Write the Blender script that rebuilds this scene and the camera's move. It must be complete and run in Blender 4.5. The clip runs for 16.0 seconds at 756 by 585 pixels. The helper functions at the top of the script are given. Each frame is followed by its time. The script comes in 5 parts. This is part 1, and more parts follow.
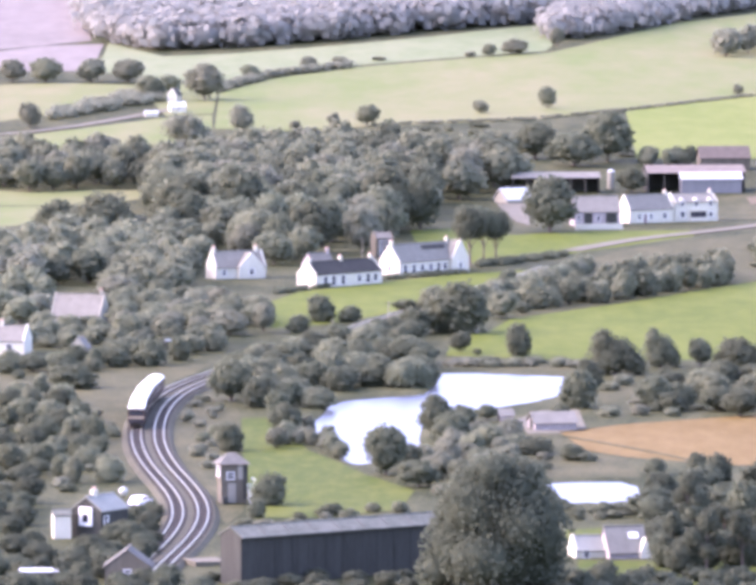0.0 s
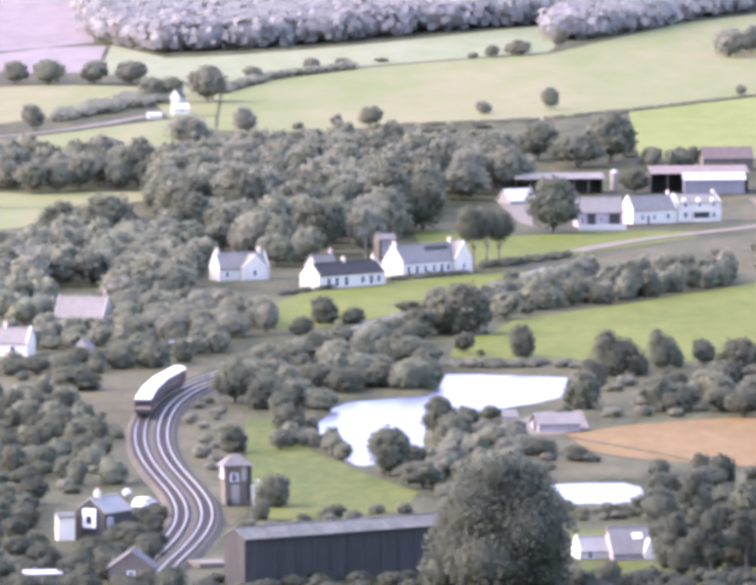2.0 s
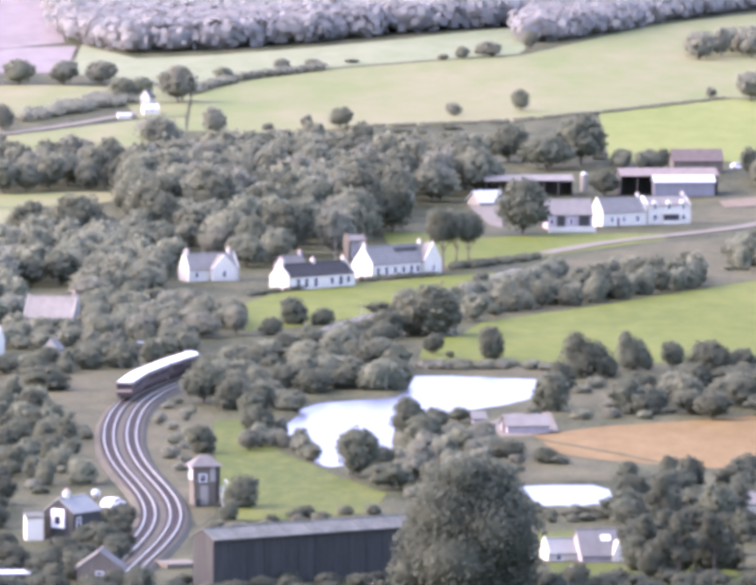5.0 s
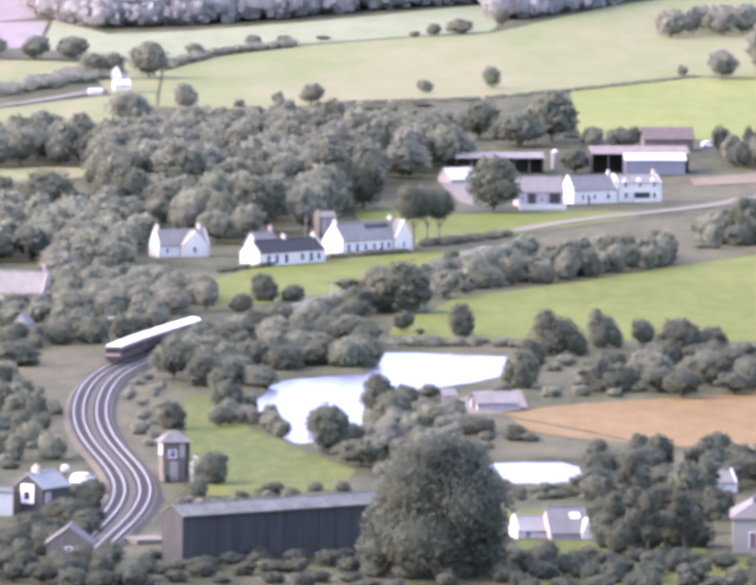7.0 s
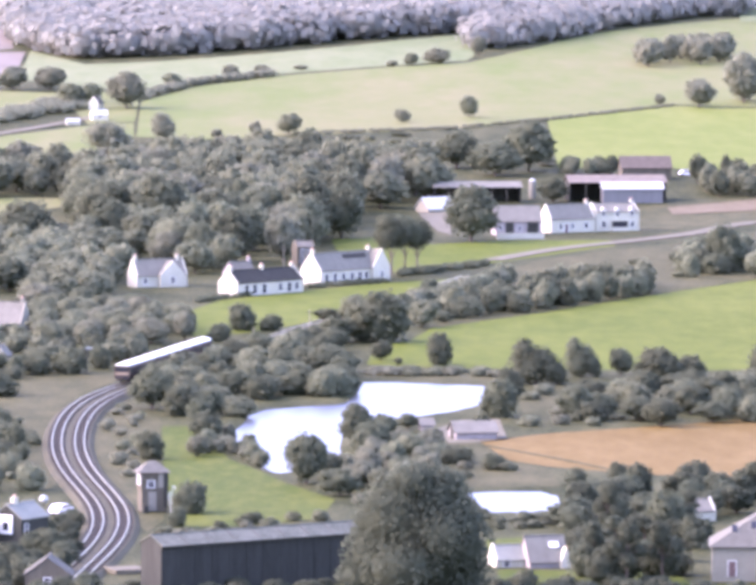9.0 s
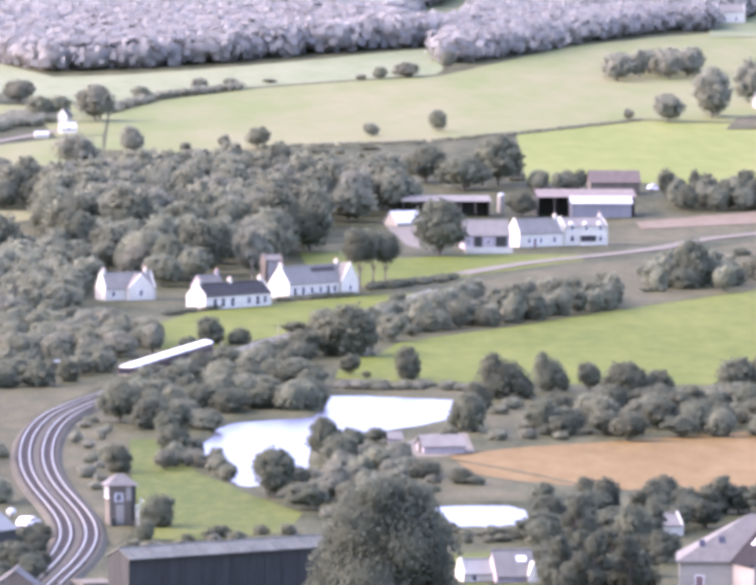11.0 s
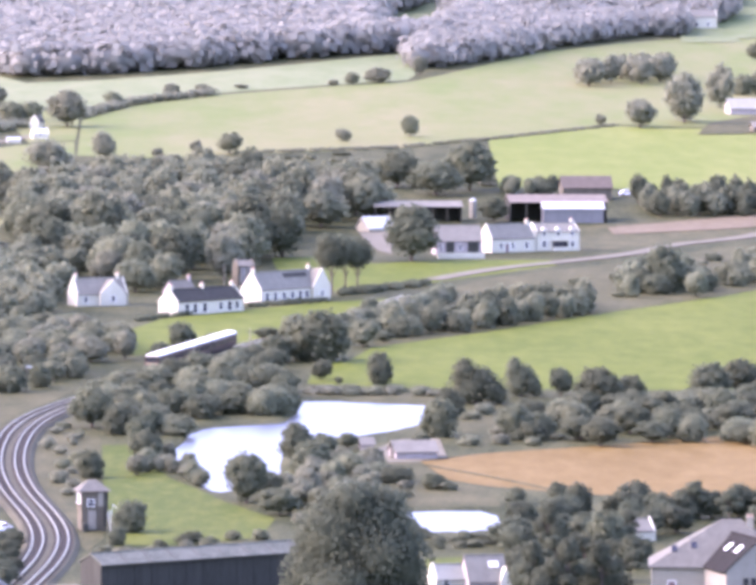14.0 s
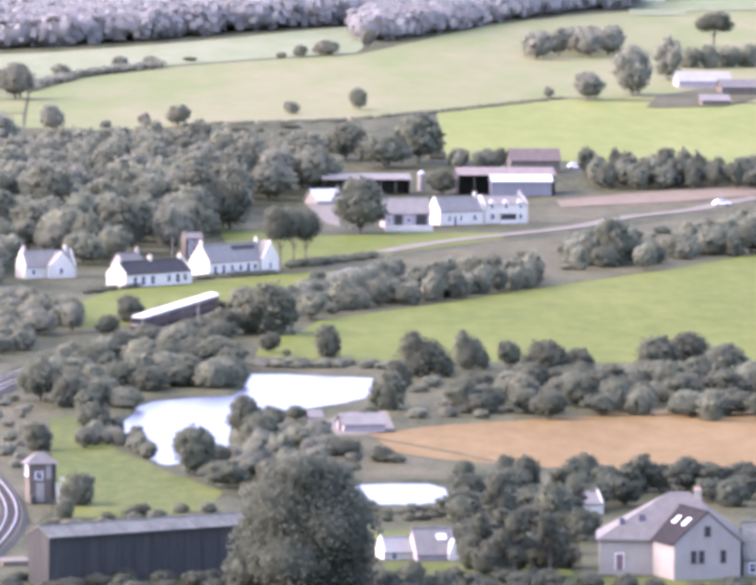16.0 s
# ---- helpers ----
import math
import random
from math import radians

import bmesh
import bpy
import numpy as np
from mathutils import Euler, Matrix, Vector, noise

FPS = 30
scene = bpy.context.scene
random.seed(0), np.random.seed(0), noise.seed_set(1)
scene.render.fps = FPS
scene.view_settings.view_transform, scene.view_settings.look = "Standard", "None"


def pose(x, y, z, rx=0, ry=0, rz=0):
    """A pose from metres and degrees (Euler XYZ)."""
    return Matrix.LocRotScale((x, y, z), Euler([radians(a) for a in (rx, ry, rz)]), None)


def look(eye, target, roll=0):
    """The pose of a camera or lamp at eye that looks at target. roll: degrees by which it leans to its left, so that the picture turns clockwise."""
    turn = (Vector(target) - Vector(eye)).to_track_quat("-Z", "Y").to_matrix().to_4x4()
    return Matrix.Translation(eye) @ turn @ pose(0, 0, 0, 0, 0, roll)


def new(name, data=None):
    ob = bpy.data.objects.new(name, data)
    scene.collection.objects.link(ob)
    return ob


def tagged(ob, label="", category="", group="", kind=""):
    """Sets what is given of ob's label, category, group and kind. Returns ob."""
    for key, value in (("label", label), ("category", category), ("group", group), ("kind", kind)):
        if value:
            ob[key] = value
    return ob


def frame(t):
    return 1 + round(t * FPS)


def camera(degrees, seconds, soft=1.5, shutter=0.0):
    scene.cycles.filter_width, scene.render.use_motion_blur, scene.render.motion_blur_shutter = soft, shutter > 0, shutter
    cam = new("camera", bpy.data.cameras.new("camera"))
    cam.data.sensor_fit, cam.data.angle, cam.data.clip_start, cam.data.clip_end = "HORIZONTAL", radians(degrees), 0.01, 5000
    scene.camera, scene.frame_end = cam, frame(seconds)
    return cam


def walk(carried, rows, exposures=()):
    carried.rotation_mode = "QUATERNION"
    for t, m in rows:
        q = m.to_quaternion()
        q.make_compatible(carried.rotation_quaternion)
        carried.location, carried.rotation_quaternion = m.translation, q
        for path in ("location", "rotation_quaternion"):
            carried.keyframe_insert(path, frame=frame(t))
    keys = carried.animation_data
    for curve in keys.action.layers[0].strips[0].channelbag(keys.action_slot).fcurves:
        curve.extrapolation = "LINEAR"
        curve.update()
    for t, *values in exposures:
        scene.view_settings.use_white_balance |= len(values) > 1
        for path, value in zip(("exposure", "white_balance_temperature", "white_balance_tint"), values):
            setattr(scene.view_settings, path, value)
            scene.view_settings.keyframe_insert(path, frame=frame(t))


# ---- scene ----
cam = camera(6.0, 16.0, soft=4.4)
EYE = 102.0
# seconds, yaw, pitch, lean: a tripod head that pans along the valley
ROWS = [
    (0.0, -0.0000, -4.1178, -0.000),
    (0.5, -0.0366, -4.0925, 0.114),
    (1.0, 0.0842, -4.1301, 0.195),
    (1.5, 0.0583, -4.1509, 0.035),
    (2.0, 0.0177, -4.1079, 0.118),
    (2.5, 0.0063, -4.0869, 0.020),
    (3.0, -0.0269, -3.9925, 0.114),
    (5.5, -0.2300, -4.1104, -0.141),
    (6.0, -0.3597, -3.9426, 0.105),
    (6.5, -0.4080, -3.9905, -0.057),
    (7.0, -0.4249, -4.2821, -0.387),
    (7.5, -0.5006, -4.1940, -0.205),
    (8.0, -0.6091, -4.0616, -0.202),
    (10.5, -0.6021, -4.0301, -0.271),
    (11.0, -0.8507, -3.9356, -0.415),
    (11.5, -0.9404, -3.7605, -0.181),
    (12.0, -0.8860, -3.8314, -0.320),
    (12.5, -0.8053, -3.9811, -0.462),
    (13.0, -0.8400, -3.8483, -0.369),
    (13.5, -0.9547, -3.8956, -0.342),
    (14.0, -1.0741, -3.8902, -0.400),
    (14.5, -1.3195, -3.7861, -0.289),
    (15.0, -1.4667, -3.7659, -0.286),
    (15.5, -1.4555, -3.9555, -0.395),
    (16.0, -1.4825, -4.1047, -0.464),
]
walk(cam, [(t, pose(0, 0, EYE, 90 + pitch, lean, yaw)) for t, yaw, pitch, lean in ROWS],
     exposures=[(0.0, 3.1, 6160, 52), (16.0, 3.1, 6160, 52)])

# ---- light: a hazy afternoon, the veiled sun to the left ----
SUN_UP, SUN_TURN = 34.0, -86.0
world = bpy.data.worlds.new("sky")
scene.world = world
world.use_nodes = True
sky = world.node_tree.nodes.new("ShaderNodeTexSky")
sky.sky_type = "NISHITA"
sky.sun_disc = False
sky.sun_elevation, sky.sun_rotation = radians(SUN_UP), radians(SUN_TURN)
sky.air_density, sky.dust_density, sky.ozone_density = 1.0, 1.8, 1.0
back = world.node_tree.nodes["Background"]
back.inputs["Strength"].default_value = 0.15
world.node_tree.links.new(sky.outputs[0], back.inputs["Color"])
sun = new("sun", bpy.data.lights.new("sun", "SUN"))
sun.data.energy, sun.data.angle, sun.data.color = 0.8, radians(75), (1.0, 0.96, 0.9)
a, e = radians(SUN_TURN), radians(SUN_UP)
sun.matrix_world = look((0, 0, 300), (-math.sin(a) * math.cos(e), -math.cos(a) * math.cos(e), 300 - math.sin(e)))


# ---- materials ----
def material(name, one, two, size, rough=0.8, bump=0.0, metal=0.0, fine=None, vary=0.0, stretch=(1, 1, 1), spec=0.5, thin=0.0, hard=0.14):
    """Two tones mixed by a broad and a fine noise, with relief; vary: how far objects differ; thin: share of light that passes through."""
    m = bpy.data.materials.new(name)
    m.use_nodes = True
    n, link = m.node_tree.nodes, m.node_tree.links.new
    bsdf = n["Principled BSDF"]
    where = n.new("ShaderNodeTexCoord")
    place = n.new("ShaderNodeMapping")
    place.inputs["Scale"].default_value = stretch
    link(where.outputs["Object"], place.inputs[0])
    broad, grain = n.new("ShaderNodeTexNoise"), n.new("ShaderNodeTexNoise")
    for tex, s in ((broad, size), (grain, fine or size / 9)):
        tex.inputs["Scale"].default_value = 1 / s
        tex.inputs["Detail"].default_value = 5
        tex.inputs["Roughness"].default_value = 0.65
        link(place.outputs[0], tex.inputs["Vector"])
    mean = n.new("ShaderNodeMath")
    mean.operation = "MULTIPLY_ADD"
    mean.inputs[1].default_value = 0.5
    half = n.new("ShaderNodeMath")
    half.operation = "MULTIPLY"
    half.inputs[1].default_value = 0.5
    link(grain.outputs["Fac"], half.inputs[0])
    link(broad.outputs["Fac"], mean.inputs[0])
    link(half.outputs[0], mean.inputs[2])
    ramp = n.new("ShaderNodeValToRGB")
    ramp.color_ramp.elements[0].position, ramp.color_ramp.elements[1].position = 0.5 - hard, 0.5 + hard
    ramp.color_ramp.elements[0].color, ramp.color_ramp.elements[1].color = (*one, 1), (*two, 1)
    link(mean.outputs[0], ramp.inputs[0])
    last = ramp.outputs[0]
    if vary:
        about = n.new("ShaderNodeObjectInfo")
        span = n.new("ShaderNodeMapRange")
        span.inputs["To Min"].default_value, span.inputs["To Max"].default_value = 1 - vary, 1 + vary
        link(about.outputs["Random"], span.inputs["Value"])
        hue = n.new("ShaderNodeHueSaturation")
        link(last, hue.inputs["Color"])
        link(span.outputs[0], hue.inputs["Value"])
        turn = n.new("ShaderNodeMapRange")
        turn.inputs["To Min"].default_value, turn.inputs["To Max"].default_value = 0.5 - vary * 0.02, 0.5 + vary * 0.05
        link(about.outputs["Random"], turn.inputs["Value"])
        link(turn.outputs[0], hue.inputs["Hue"])
        last = hue.outputs[0]
    link(last, bsdf.inputs["Base Color"])
    bsdf.inputs["Roughness"].default_value, bsdf.inputs["Metallic"].default_value = rough, metal
    bsdf.inputs["Specular IOR Level"].default_value = spec
    if thin:
        through_leaf, mix = n.new("ShaderNodeBsdfTranslucent"), n.new("ShaderNodeMixShader")
        link(last, through_leaf.inputs["Color"])
        mix.inputs[0].default_value = thin
        link(bsdf.outputs[0], mix.inputs[1])
        link(through_leaf.outputs[0], mix.inputs[2])
        link(mix.outputs[0], n["Material Output"].inputs["Surface"])
    if bump:
        b = n.new("ShaderNodeBump")
        b.inputs["Strength"].default_value, b.inputs["Distance"].default_value = 0.6, bump
        link(mean.outputs[0], b.inputs["Height"])
        link(b.outputs[0], bsdf.inputs["Normal"])
    return m


ROUGH = material("rough_grass", (0.0255, 0.0323, 0.0127), (0.068, 0.0697, 0.0314), 9, fine=0.7, bump=0.4, stretch=(1, 0.35, 1), spec=0.03, hard=0.075)
SCRUB = material("dry_scrub", (0.04, 0.045, 0.019), (0.084, 0.08, 0.038), 7, fine=0.6, bump=0.4, stretch=(1, 0.35, 1), spec=0.03, hard=0.1)
PASTURE = material("pasture", (0.0614, 0.0818, 0.0121), (0.0911, 0.108, 0.0205), 38, bump=0.15, stretch=(1, 0.3, 1), spec=0.03, hard=0.1)
LAWN = material("damp_meadow", (0.0458, 0.0651, 0.0123), (0.0774, 0.0898, 0.0202), 22, bump=0.2, stretch=(1, 0.3, 1), spec=0.03, hard=0.075)
PALE = material("dry_hill_pasture", (0.096, 0.122, 0.037), (0.142, 0.138, 0.064), 75, fine=14, bump=0.2, stretch=(1, 0.3, 1), spec=0.03, hard=0.12)
FAR_PALE = material("mown_hill_field", (0.104, 0.132, 0.056), (0.14, 0.156, 0.078), 70, stretch=(1, 0.3, 1), spec=0.03, hard=0.1)
BRIGHT = material("fresh_grass", (0.095, 0.122, 0.0266), (0.128, 0.144, 0.0399), 55, stretch=(1, 0.3, 1), spec=0.03, hard=0.1)
STUBBLE = material("ripe_barley", (0.104, 0.072, 0.022), (0.14, 0.1, 0.037), 30, bump=0.2, stretch=(1, 0.25, 1), spec=0.03, hard=0.1)
PINK = material("bare_hill_soil", (0.126, 0.113, 0.0882), (0.176, 0.155, 0.126), 60, stretch=(1, 0.3, 1), spec=0.03)
GRAVEL = material("road_gravel", (0.1, 0.094, 0.063), (0.14, 0.132, 0.09), 6, spec=0.03)
BALLAST = material("ballast", (0.047, 0.046, 0.028), (0.082, 0.08, 0.05), 3, fine=0.15, bump=0.06, spec=0.03)
SLEEPER = material("sleeper_wood", (0.05, 0.045, 0.036), (0.085, 0.076, 0.06), 1.0, spec=0.03)
RAIL = material("rail_steel", (0.27, 0.25, 0.155), (0.36, 0.335, 0.215), 2.0, rough=0.45, metal=1.0)
BARK = material("bark", (0.07, 0.055, 0.045), (0.15, 0.125, 0.10), 0.8, bump=0.05, spec=0.05)
LEAVES = material("leaves", (0.133, 0.149, 0.09), (0.198, 0.215, 0.136), 3.2, fine=1.3, rough=0.9, vary=0.14, spec=0.03, thin=0.5)
DARKLEAF = material("dark_leaves", (0.086, 0.098, 0.06), (0.13, 0.145, 0.091), 3.0, fine=1.3, rough=0.9, vary=0.14, spec=0.03, thin=0.5)
# Darker tone for near trees: their lesser haze is put into colour.
DEEPLEAF = material("near_unhazed_leaves", (0.07, 0.0825, 0.0525), (0.115, 0.13, 0.0825), 3.0, fine=1.3, rough=0.9, vary=0.16, spec=0.03, thin=0.5)
# Pale leaves of some shrubs; on the hill they stand in for haze.
PALELEAF = material("pale_and_hazed_leaves", (0.15, 0.163, 0.104), (0.212, 0.224, 0.152), 3.2, fine=1.3, rough=0.9, vary=0.14, spec=0.03, thin=0.5)
# Far forest leaves: haze is put into the paler base colour.
FARLEAF = material("hazed_hill_leaves", (0.2, 0.21, 0.172), (0.262, 0.266, 0.222), 26, fine=6, rough=0.9, spec=0.02, thin=0.5)
WHITE = material("limewash", (0.38, 0.373, 0.272), (0.475, 0.468, 0.35), 2.2, rough=0.85, spec=0.08)
PLASTER = material("pale_plaster", (0.182, 0.175, 0.133), (0.231, 0.224, 0.175), 2.4, rough=0.9, spec=0.05)
CREAM = material("cream_render", (0.20, 0.192, 0.138), (0.26, 0.255, 0.19), 2.5, rough=0.9, spec=0.05)
STONE = material("grey_rubble_stone", (0.2, 0.185, 0.165), (0.32, 0.295, 0.265), 1.2, bump=0.05, spec=0.05)
DARKSLATE = material("dark_slate", (0.0322, 0.0322, 0.026), (0.0546, 0.0539, 0.0434), 1.5, rough=0.85, bump=0.02, spec=0.05)
BLACKSLATE = material("new_black_slate", (0.014, 0.014, 0.012), (0.024, 0.024, 0.021), 1.5, rough=0.85, bump=0.02, spec=0.04)
SLATE = material("slate", (0.085, 0.085, 0.066), (0.135, 0.134, 0.106), 1.5, rough=0.85, bump=0.02, spec=0.06)
PALESLATE = material("weathered_slate", (0.12, 0.118, 0.09), (0.172, 0.168, 0.13), 1.8, rough=0.85, bump=0.02, spec=0.06)
TILE = material("red_roof_sheet", (0.118, 0.104, 0.078), (0.168, 0.148, 0.114), 2.0, rough=0.8, spec=0.05)
SHEET = material("white_roof_sheet", (0.319, 0.336, 0.285), (0.399, 0.42, 0.358), 3.0, rough=0.45)
RUST = material("rusty_roof_sheet", (0.074, 0.064, 0.048), (0.11, 0.095, 0.073), 1.6, rough=0.8, spec=0.05)
EARTH = material("bare_orange_earth", (0.1, 0.083, 0.048), (0.134, 0.112, 0.068), 14, fine=2, stretch=(1, 0.3, 1), spec=0.03)
TIMBER = material("tarred_boards", (0.0316, 0.0337, 0.0264), (0.0548, 0.058, 0.0463), 0.8, stretch=(1, 1, 0.1), bump=0.02, rough=0.9, spec=0.04)
BROWN = material("brown_boards", (0.072, 0.067, 0.047), (0.115, 0.107, 0.077), 0.8, stretch=(1, 1, 0.1), spec=0.04)
GREYBOARD = material("blue_grey_sheeting", (0.115, 0.12, 0.112), (0.158, 0.163, 0.153), 1.5, stretch=(1, 1, 0.1), spec=0.08)
PALEROOF = material("weathered_zinc", (0.165, 0.172, 0.135), (0.22, 0.228, 0.182), 2.0, rough=0.8, spec=0.06)
GREENROOF = material("mossy_felt_roof", (0.075, 0.085, 0.062), (0.135, 0.142, 0.108), 3.0, rough=0.9, bump=0.02, spec=0.04, hard=0.1)
GLASS = material("dark_window_glass", (0.02, 0.022, 0.026), (0.035, 0.037, 0.04), 2.0, rough=0.08)
FRAME = material("white_window_paint", (0.637, 0.652, 0.584), (0.697, 0.713, 0.64), 1.0, rough=0.5)
DOOR = material("door_paint", (0.10, 0.06, 0.05), (0.14, 0.09, 0.07), 1.0, rough=0.5)
POT = material("chimney_clay", (0.40, 0.26, 0.18), (0.52, 0.36, 0.26), 0.6)
MAROON = material("coach_paint", (0.05, 0.031, 0.021), (0.075, 0.048, 0.034), 2.5, rough=0.6, spec=0.12)
ROOFPAINT = material("coach_roof_paint", (0.6, 0.6, 0.46), (0.7, 0.7, 0.545), 3.0, rough=0.4, spec=0.2)
YELLOW = material("coach_end_paint", (0.24, 0.19, 0.12), (0.3, 0.24, 0.155), 1.5, rough=0.6, spec=0.1)
BOGIE = material("bogie_iron", (0.03, 0.028, 0.027), (0.06, 0.055, 0.05), 0.6, rough=0.8, spec=0.05)
CAR = material("white_car_paint", (0.75, 0.75, 0.75), (0.82, 0.82, 0.82), 1.0, rough=0.25)
RUBBER = material("tyre_rubber", (0.02, 0.02, 0.02), (0.03, 0.03, 0.03), 0.3)

WATER = material("still_water", (0.03, 0.035, 0.035), (0.05, 0.055, 0.05), 12, rough=0.33, stretch=(1, 0.4, 1), spec=0.8)


# ---- makers ----
def lie(x, y):
    """The ground's height: a hill under the eye, a level valley, and a long rise to wooded hills."""
    z = 0.0
    if y < 760:
        z += 99.0 * min(1.0, max(0.0, 1 - y / 760)) ** 1.35
    if y > 1700:
        z += 0.03 * (y - 1700)
    if y > 2050:
        z += 1.6 * math.sin(x * 0.021 + 0.6) * min(1.0, (y - 2050) / 250)
    if y > 2500:
        z += 0.10 * (min(y, 4200) - 2500)
    return z


def line(points, step=3.0, rounds=60):
    """A smooth way through a few points, in even steps."""
    p = np.array(points, float)
    d = np.concatenate([[0], np.cumsum(np.hypot(*np.diff(p, axis=0).T))])
    s = np.arange(0, d[-1], step)
    q = np.stack([np.interp(s, d, p[:, 0]), np.interp(s, d, p[:, 1])], 1)
    for _ in range(rounds):
        q[1:-1] = (q[:-2] + 2 * q[1:-1] + q[2:]) / 4
    return q


def thing(name, label, category, at, turn=0.0, group="", kind=""):
    """An Empty at the foot of a thing that parents its parts."""
    ob = new(name)
    ob.empty_display_size = 0.5
    z = at[2] if len(at) > 2 else lie(*at)
    ob.matrix_world = pose(at[0], at[1], z, 0, 0, turn)
    return tagged(ob, label, category, group, kind)


def mesh_of(name, verts, faces, mat, smooth=False):
    me = bpy.data.meshes.new(name)
    me.from_pydata(verts, [], faces)
    me.materials.append(mat)
    if smooth:
        me.polygons.foreach_set("use_smooth", [True] * len(me.polygons))
    me.update()
    return me


def part(name, bm, mat, parent, label="", at=None):
    me = bpy.data.meshes.new(name)
    bmesh.ops.recalc_face_normals(bm, faces=bm.faces)
    bm.to_mesh(me)
    bm.free()
    me.materials.append(mat)
    ob = new(name, me)
    ob.parent = parent
    if at is not None:
        ob.matrix_local = at
    return tagged(ob, label)


def box(bm, x0, x1, y0, y1, z0, z1, m=None):
    v = [bm.verts.new((m @ Vector(c)) if m else c) for c in
         ((x0, y0, z0), (x1, y0, z0), (x1, y1, z0), (x0, y1, z0), (x0, y0, z1), (x1, y0, z1), (x1, y1, z1), (x0, y1, z1))]
    for f in ((0, 3, 2, 1), (4, 5, 6, 7), (0, 1, 5, 4), (1, 2, 6, 5), (2, 3, 7, 6), (3, 0, 4, 7)):
        bm.faces.new([v[i] for i in f])
    return bm


def boxes(*rows):
    bm = bmesh.new()
    for r in rows:
        box(bm, *r)
    return bm


def prism(bm, profile, axis, a0, a1):
    """A profile of (across, up) drawn out along axis x or y from a0 to a1."""
    ends = []
    for s in (a0, a1):
        ends.append([bm.verts.new((s, p, z) if axis == "x" else (p, s, z)) for p, z in profile])
    n = len(profile)
    bm.faces.new(ends[0])
    bm.faces.new(ends[1][::-1])
    for i in range(n):
        bm.faces.new((ends[0][i], ends[1][i], ends[1][(i + 1) % n], ends[0][(i + 1) % n]))
    return bm


def sheet(name, outline, mat, lift, step, label, category="field", kind="structure"):
    """A flat-edged sheet that lies on the ground, within an outline."""
    from_geometry = delaunay
    p = np.array(outline, float)
    close = np.concatenate([p, p[:1]])
    edge = []
    for q, r in zip(close[:-1], close[1:]):
        n = max(1, int(np.hypot(*(r - q)) / step))
        edge += [tuple(q + (r - q) * k / n) for k in range(n)]
    lo, hi = p.min(0), p.max(0)
    inside = []
    for x in np.arange(lo[0] + step / 2, hi[0], step):
        for y in np.arange(lo[1] + step / 2, hi[1], step * 1.6):
            if within(x, y, p):
                inside.append((x, y))
    pts = [Vector(q) for q in edge + inside]
    n = len(edge)
    v, _, f, *_ = from_geometry(pts, [(i, (i + 1) % n) for i in range(n)], [], 1, 0.01)
    faces = []
    for t in f:
        c = sum((v[i] for i in t), Vector((0, 0))) / 3
        if within(c.x, c.y, p):
            faces.append(t)
    me = mesh_of(name, [(q.x, q.y, lie(q.x, q.y) + lift) for q in v], faces, mat, True)
    return tagged(new(name, me), label, category, "", kind)


def within(x, y, p):
    inside = False
    j = len(p) - 1
    for i in range(len(p)):
        if (p[i][1] > y) != (p[j][1] > y) and x < (p[j][0] - p[i][0]) * (y - p[i][1]) / (p[j][1] - p[i][1]) + p[i][0]:
            inside = not inside
        j = i
    return inside


def ribbon(name, way, width, mat, lift, label, category, thick=0.0):
    """A strip of ground along a way; thick: height of its sloping shoulders."""
    way = np.array(way)
    t = np.gradient(way, axis=0)
    n = np.stack([-t[:, 1], t[:, 0]], 1) / np.hypot(*t.T)[:, None]
    verts, faces = [], []
    across = (-width / 2 - thick * 1.5, -width / 2, 0, width / 2, width / 2 + thick * 1.5)
    for (x, y), (nx, ny) in zip(way, n):
        for k, c in enumerate(across):
            px, py = x + nx * c, y + ny * c
            verts.append((px, py, lie(px, py) + lift + (thick if 0 < k < 4 else -0.03)))
    for i in range(len(way) - 1):
        for k in range(4):
            q = i * 5 + k
            faces.append((q, q + 1, q + 6, q + 5))
    return tagged(new(name, mesh_of(name, verts, faces, mat)), label, category, "", "structure")


from mathutils.geometry import delaunay_2d_cdt as delaunay

# ---- ground ----
PONDS = [
    [(-10.87, 1124.6), (-7.35, 1165.3), (-5.04, 1174.3), (1.27, 1179.8), (7.63, 1185.3), (9.78, 1205.1), (11.03, 1227.6), (16.15, 1228.6), (25.94, 1223.6), (31.79, 1221.7), (30.56, 1186.3), (24.82, 1170.7), (20.77, 1163.5), (12.84, 1152.9), (10.31, 1172.5), (7.88, 1163.5), (6.40, 1108.1), (6.96, 1080.5), (4.09, 1088.2), (-1.71, 1063.7), (-4.95, 1069.0), (-6.97, 1104.1)],
    [(24.23, 1036.8), (29.00, 1038.2), (35.27, 1038.2), (37.00, 1031.8), (37.23, 1009.8), (34.36, 1011.1), (31.52, 1007.1), (29.19, 1008.4), (27.78, 1006.4), (26.01, 1016.5)],
]


def ticks(*runs):
    out = [runs[0][0]]
    for start, end, step in runs:
        out += list(np.linspace(start, end, max(2, int((end - start) / step) + 1))[1:])
    return np.array(out)


def shore(x, y, p):
    """How far a point lies inside an outline."""
    q = np.array(p)
    r = np.roll(q, -1, 0)
    d = r - q
    k = np.clip(((np.array((x, y)) - q) * d).sum(1) / (d * d).sum(1), 0, 1)
    far = np.hypot(*(q + d * k[:, None] - (x, y)).T).min()
    return far if within(x, y, p) else -far


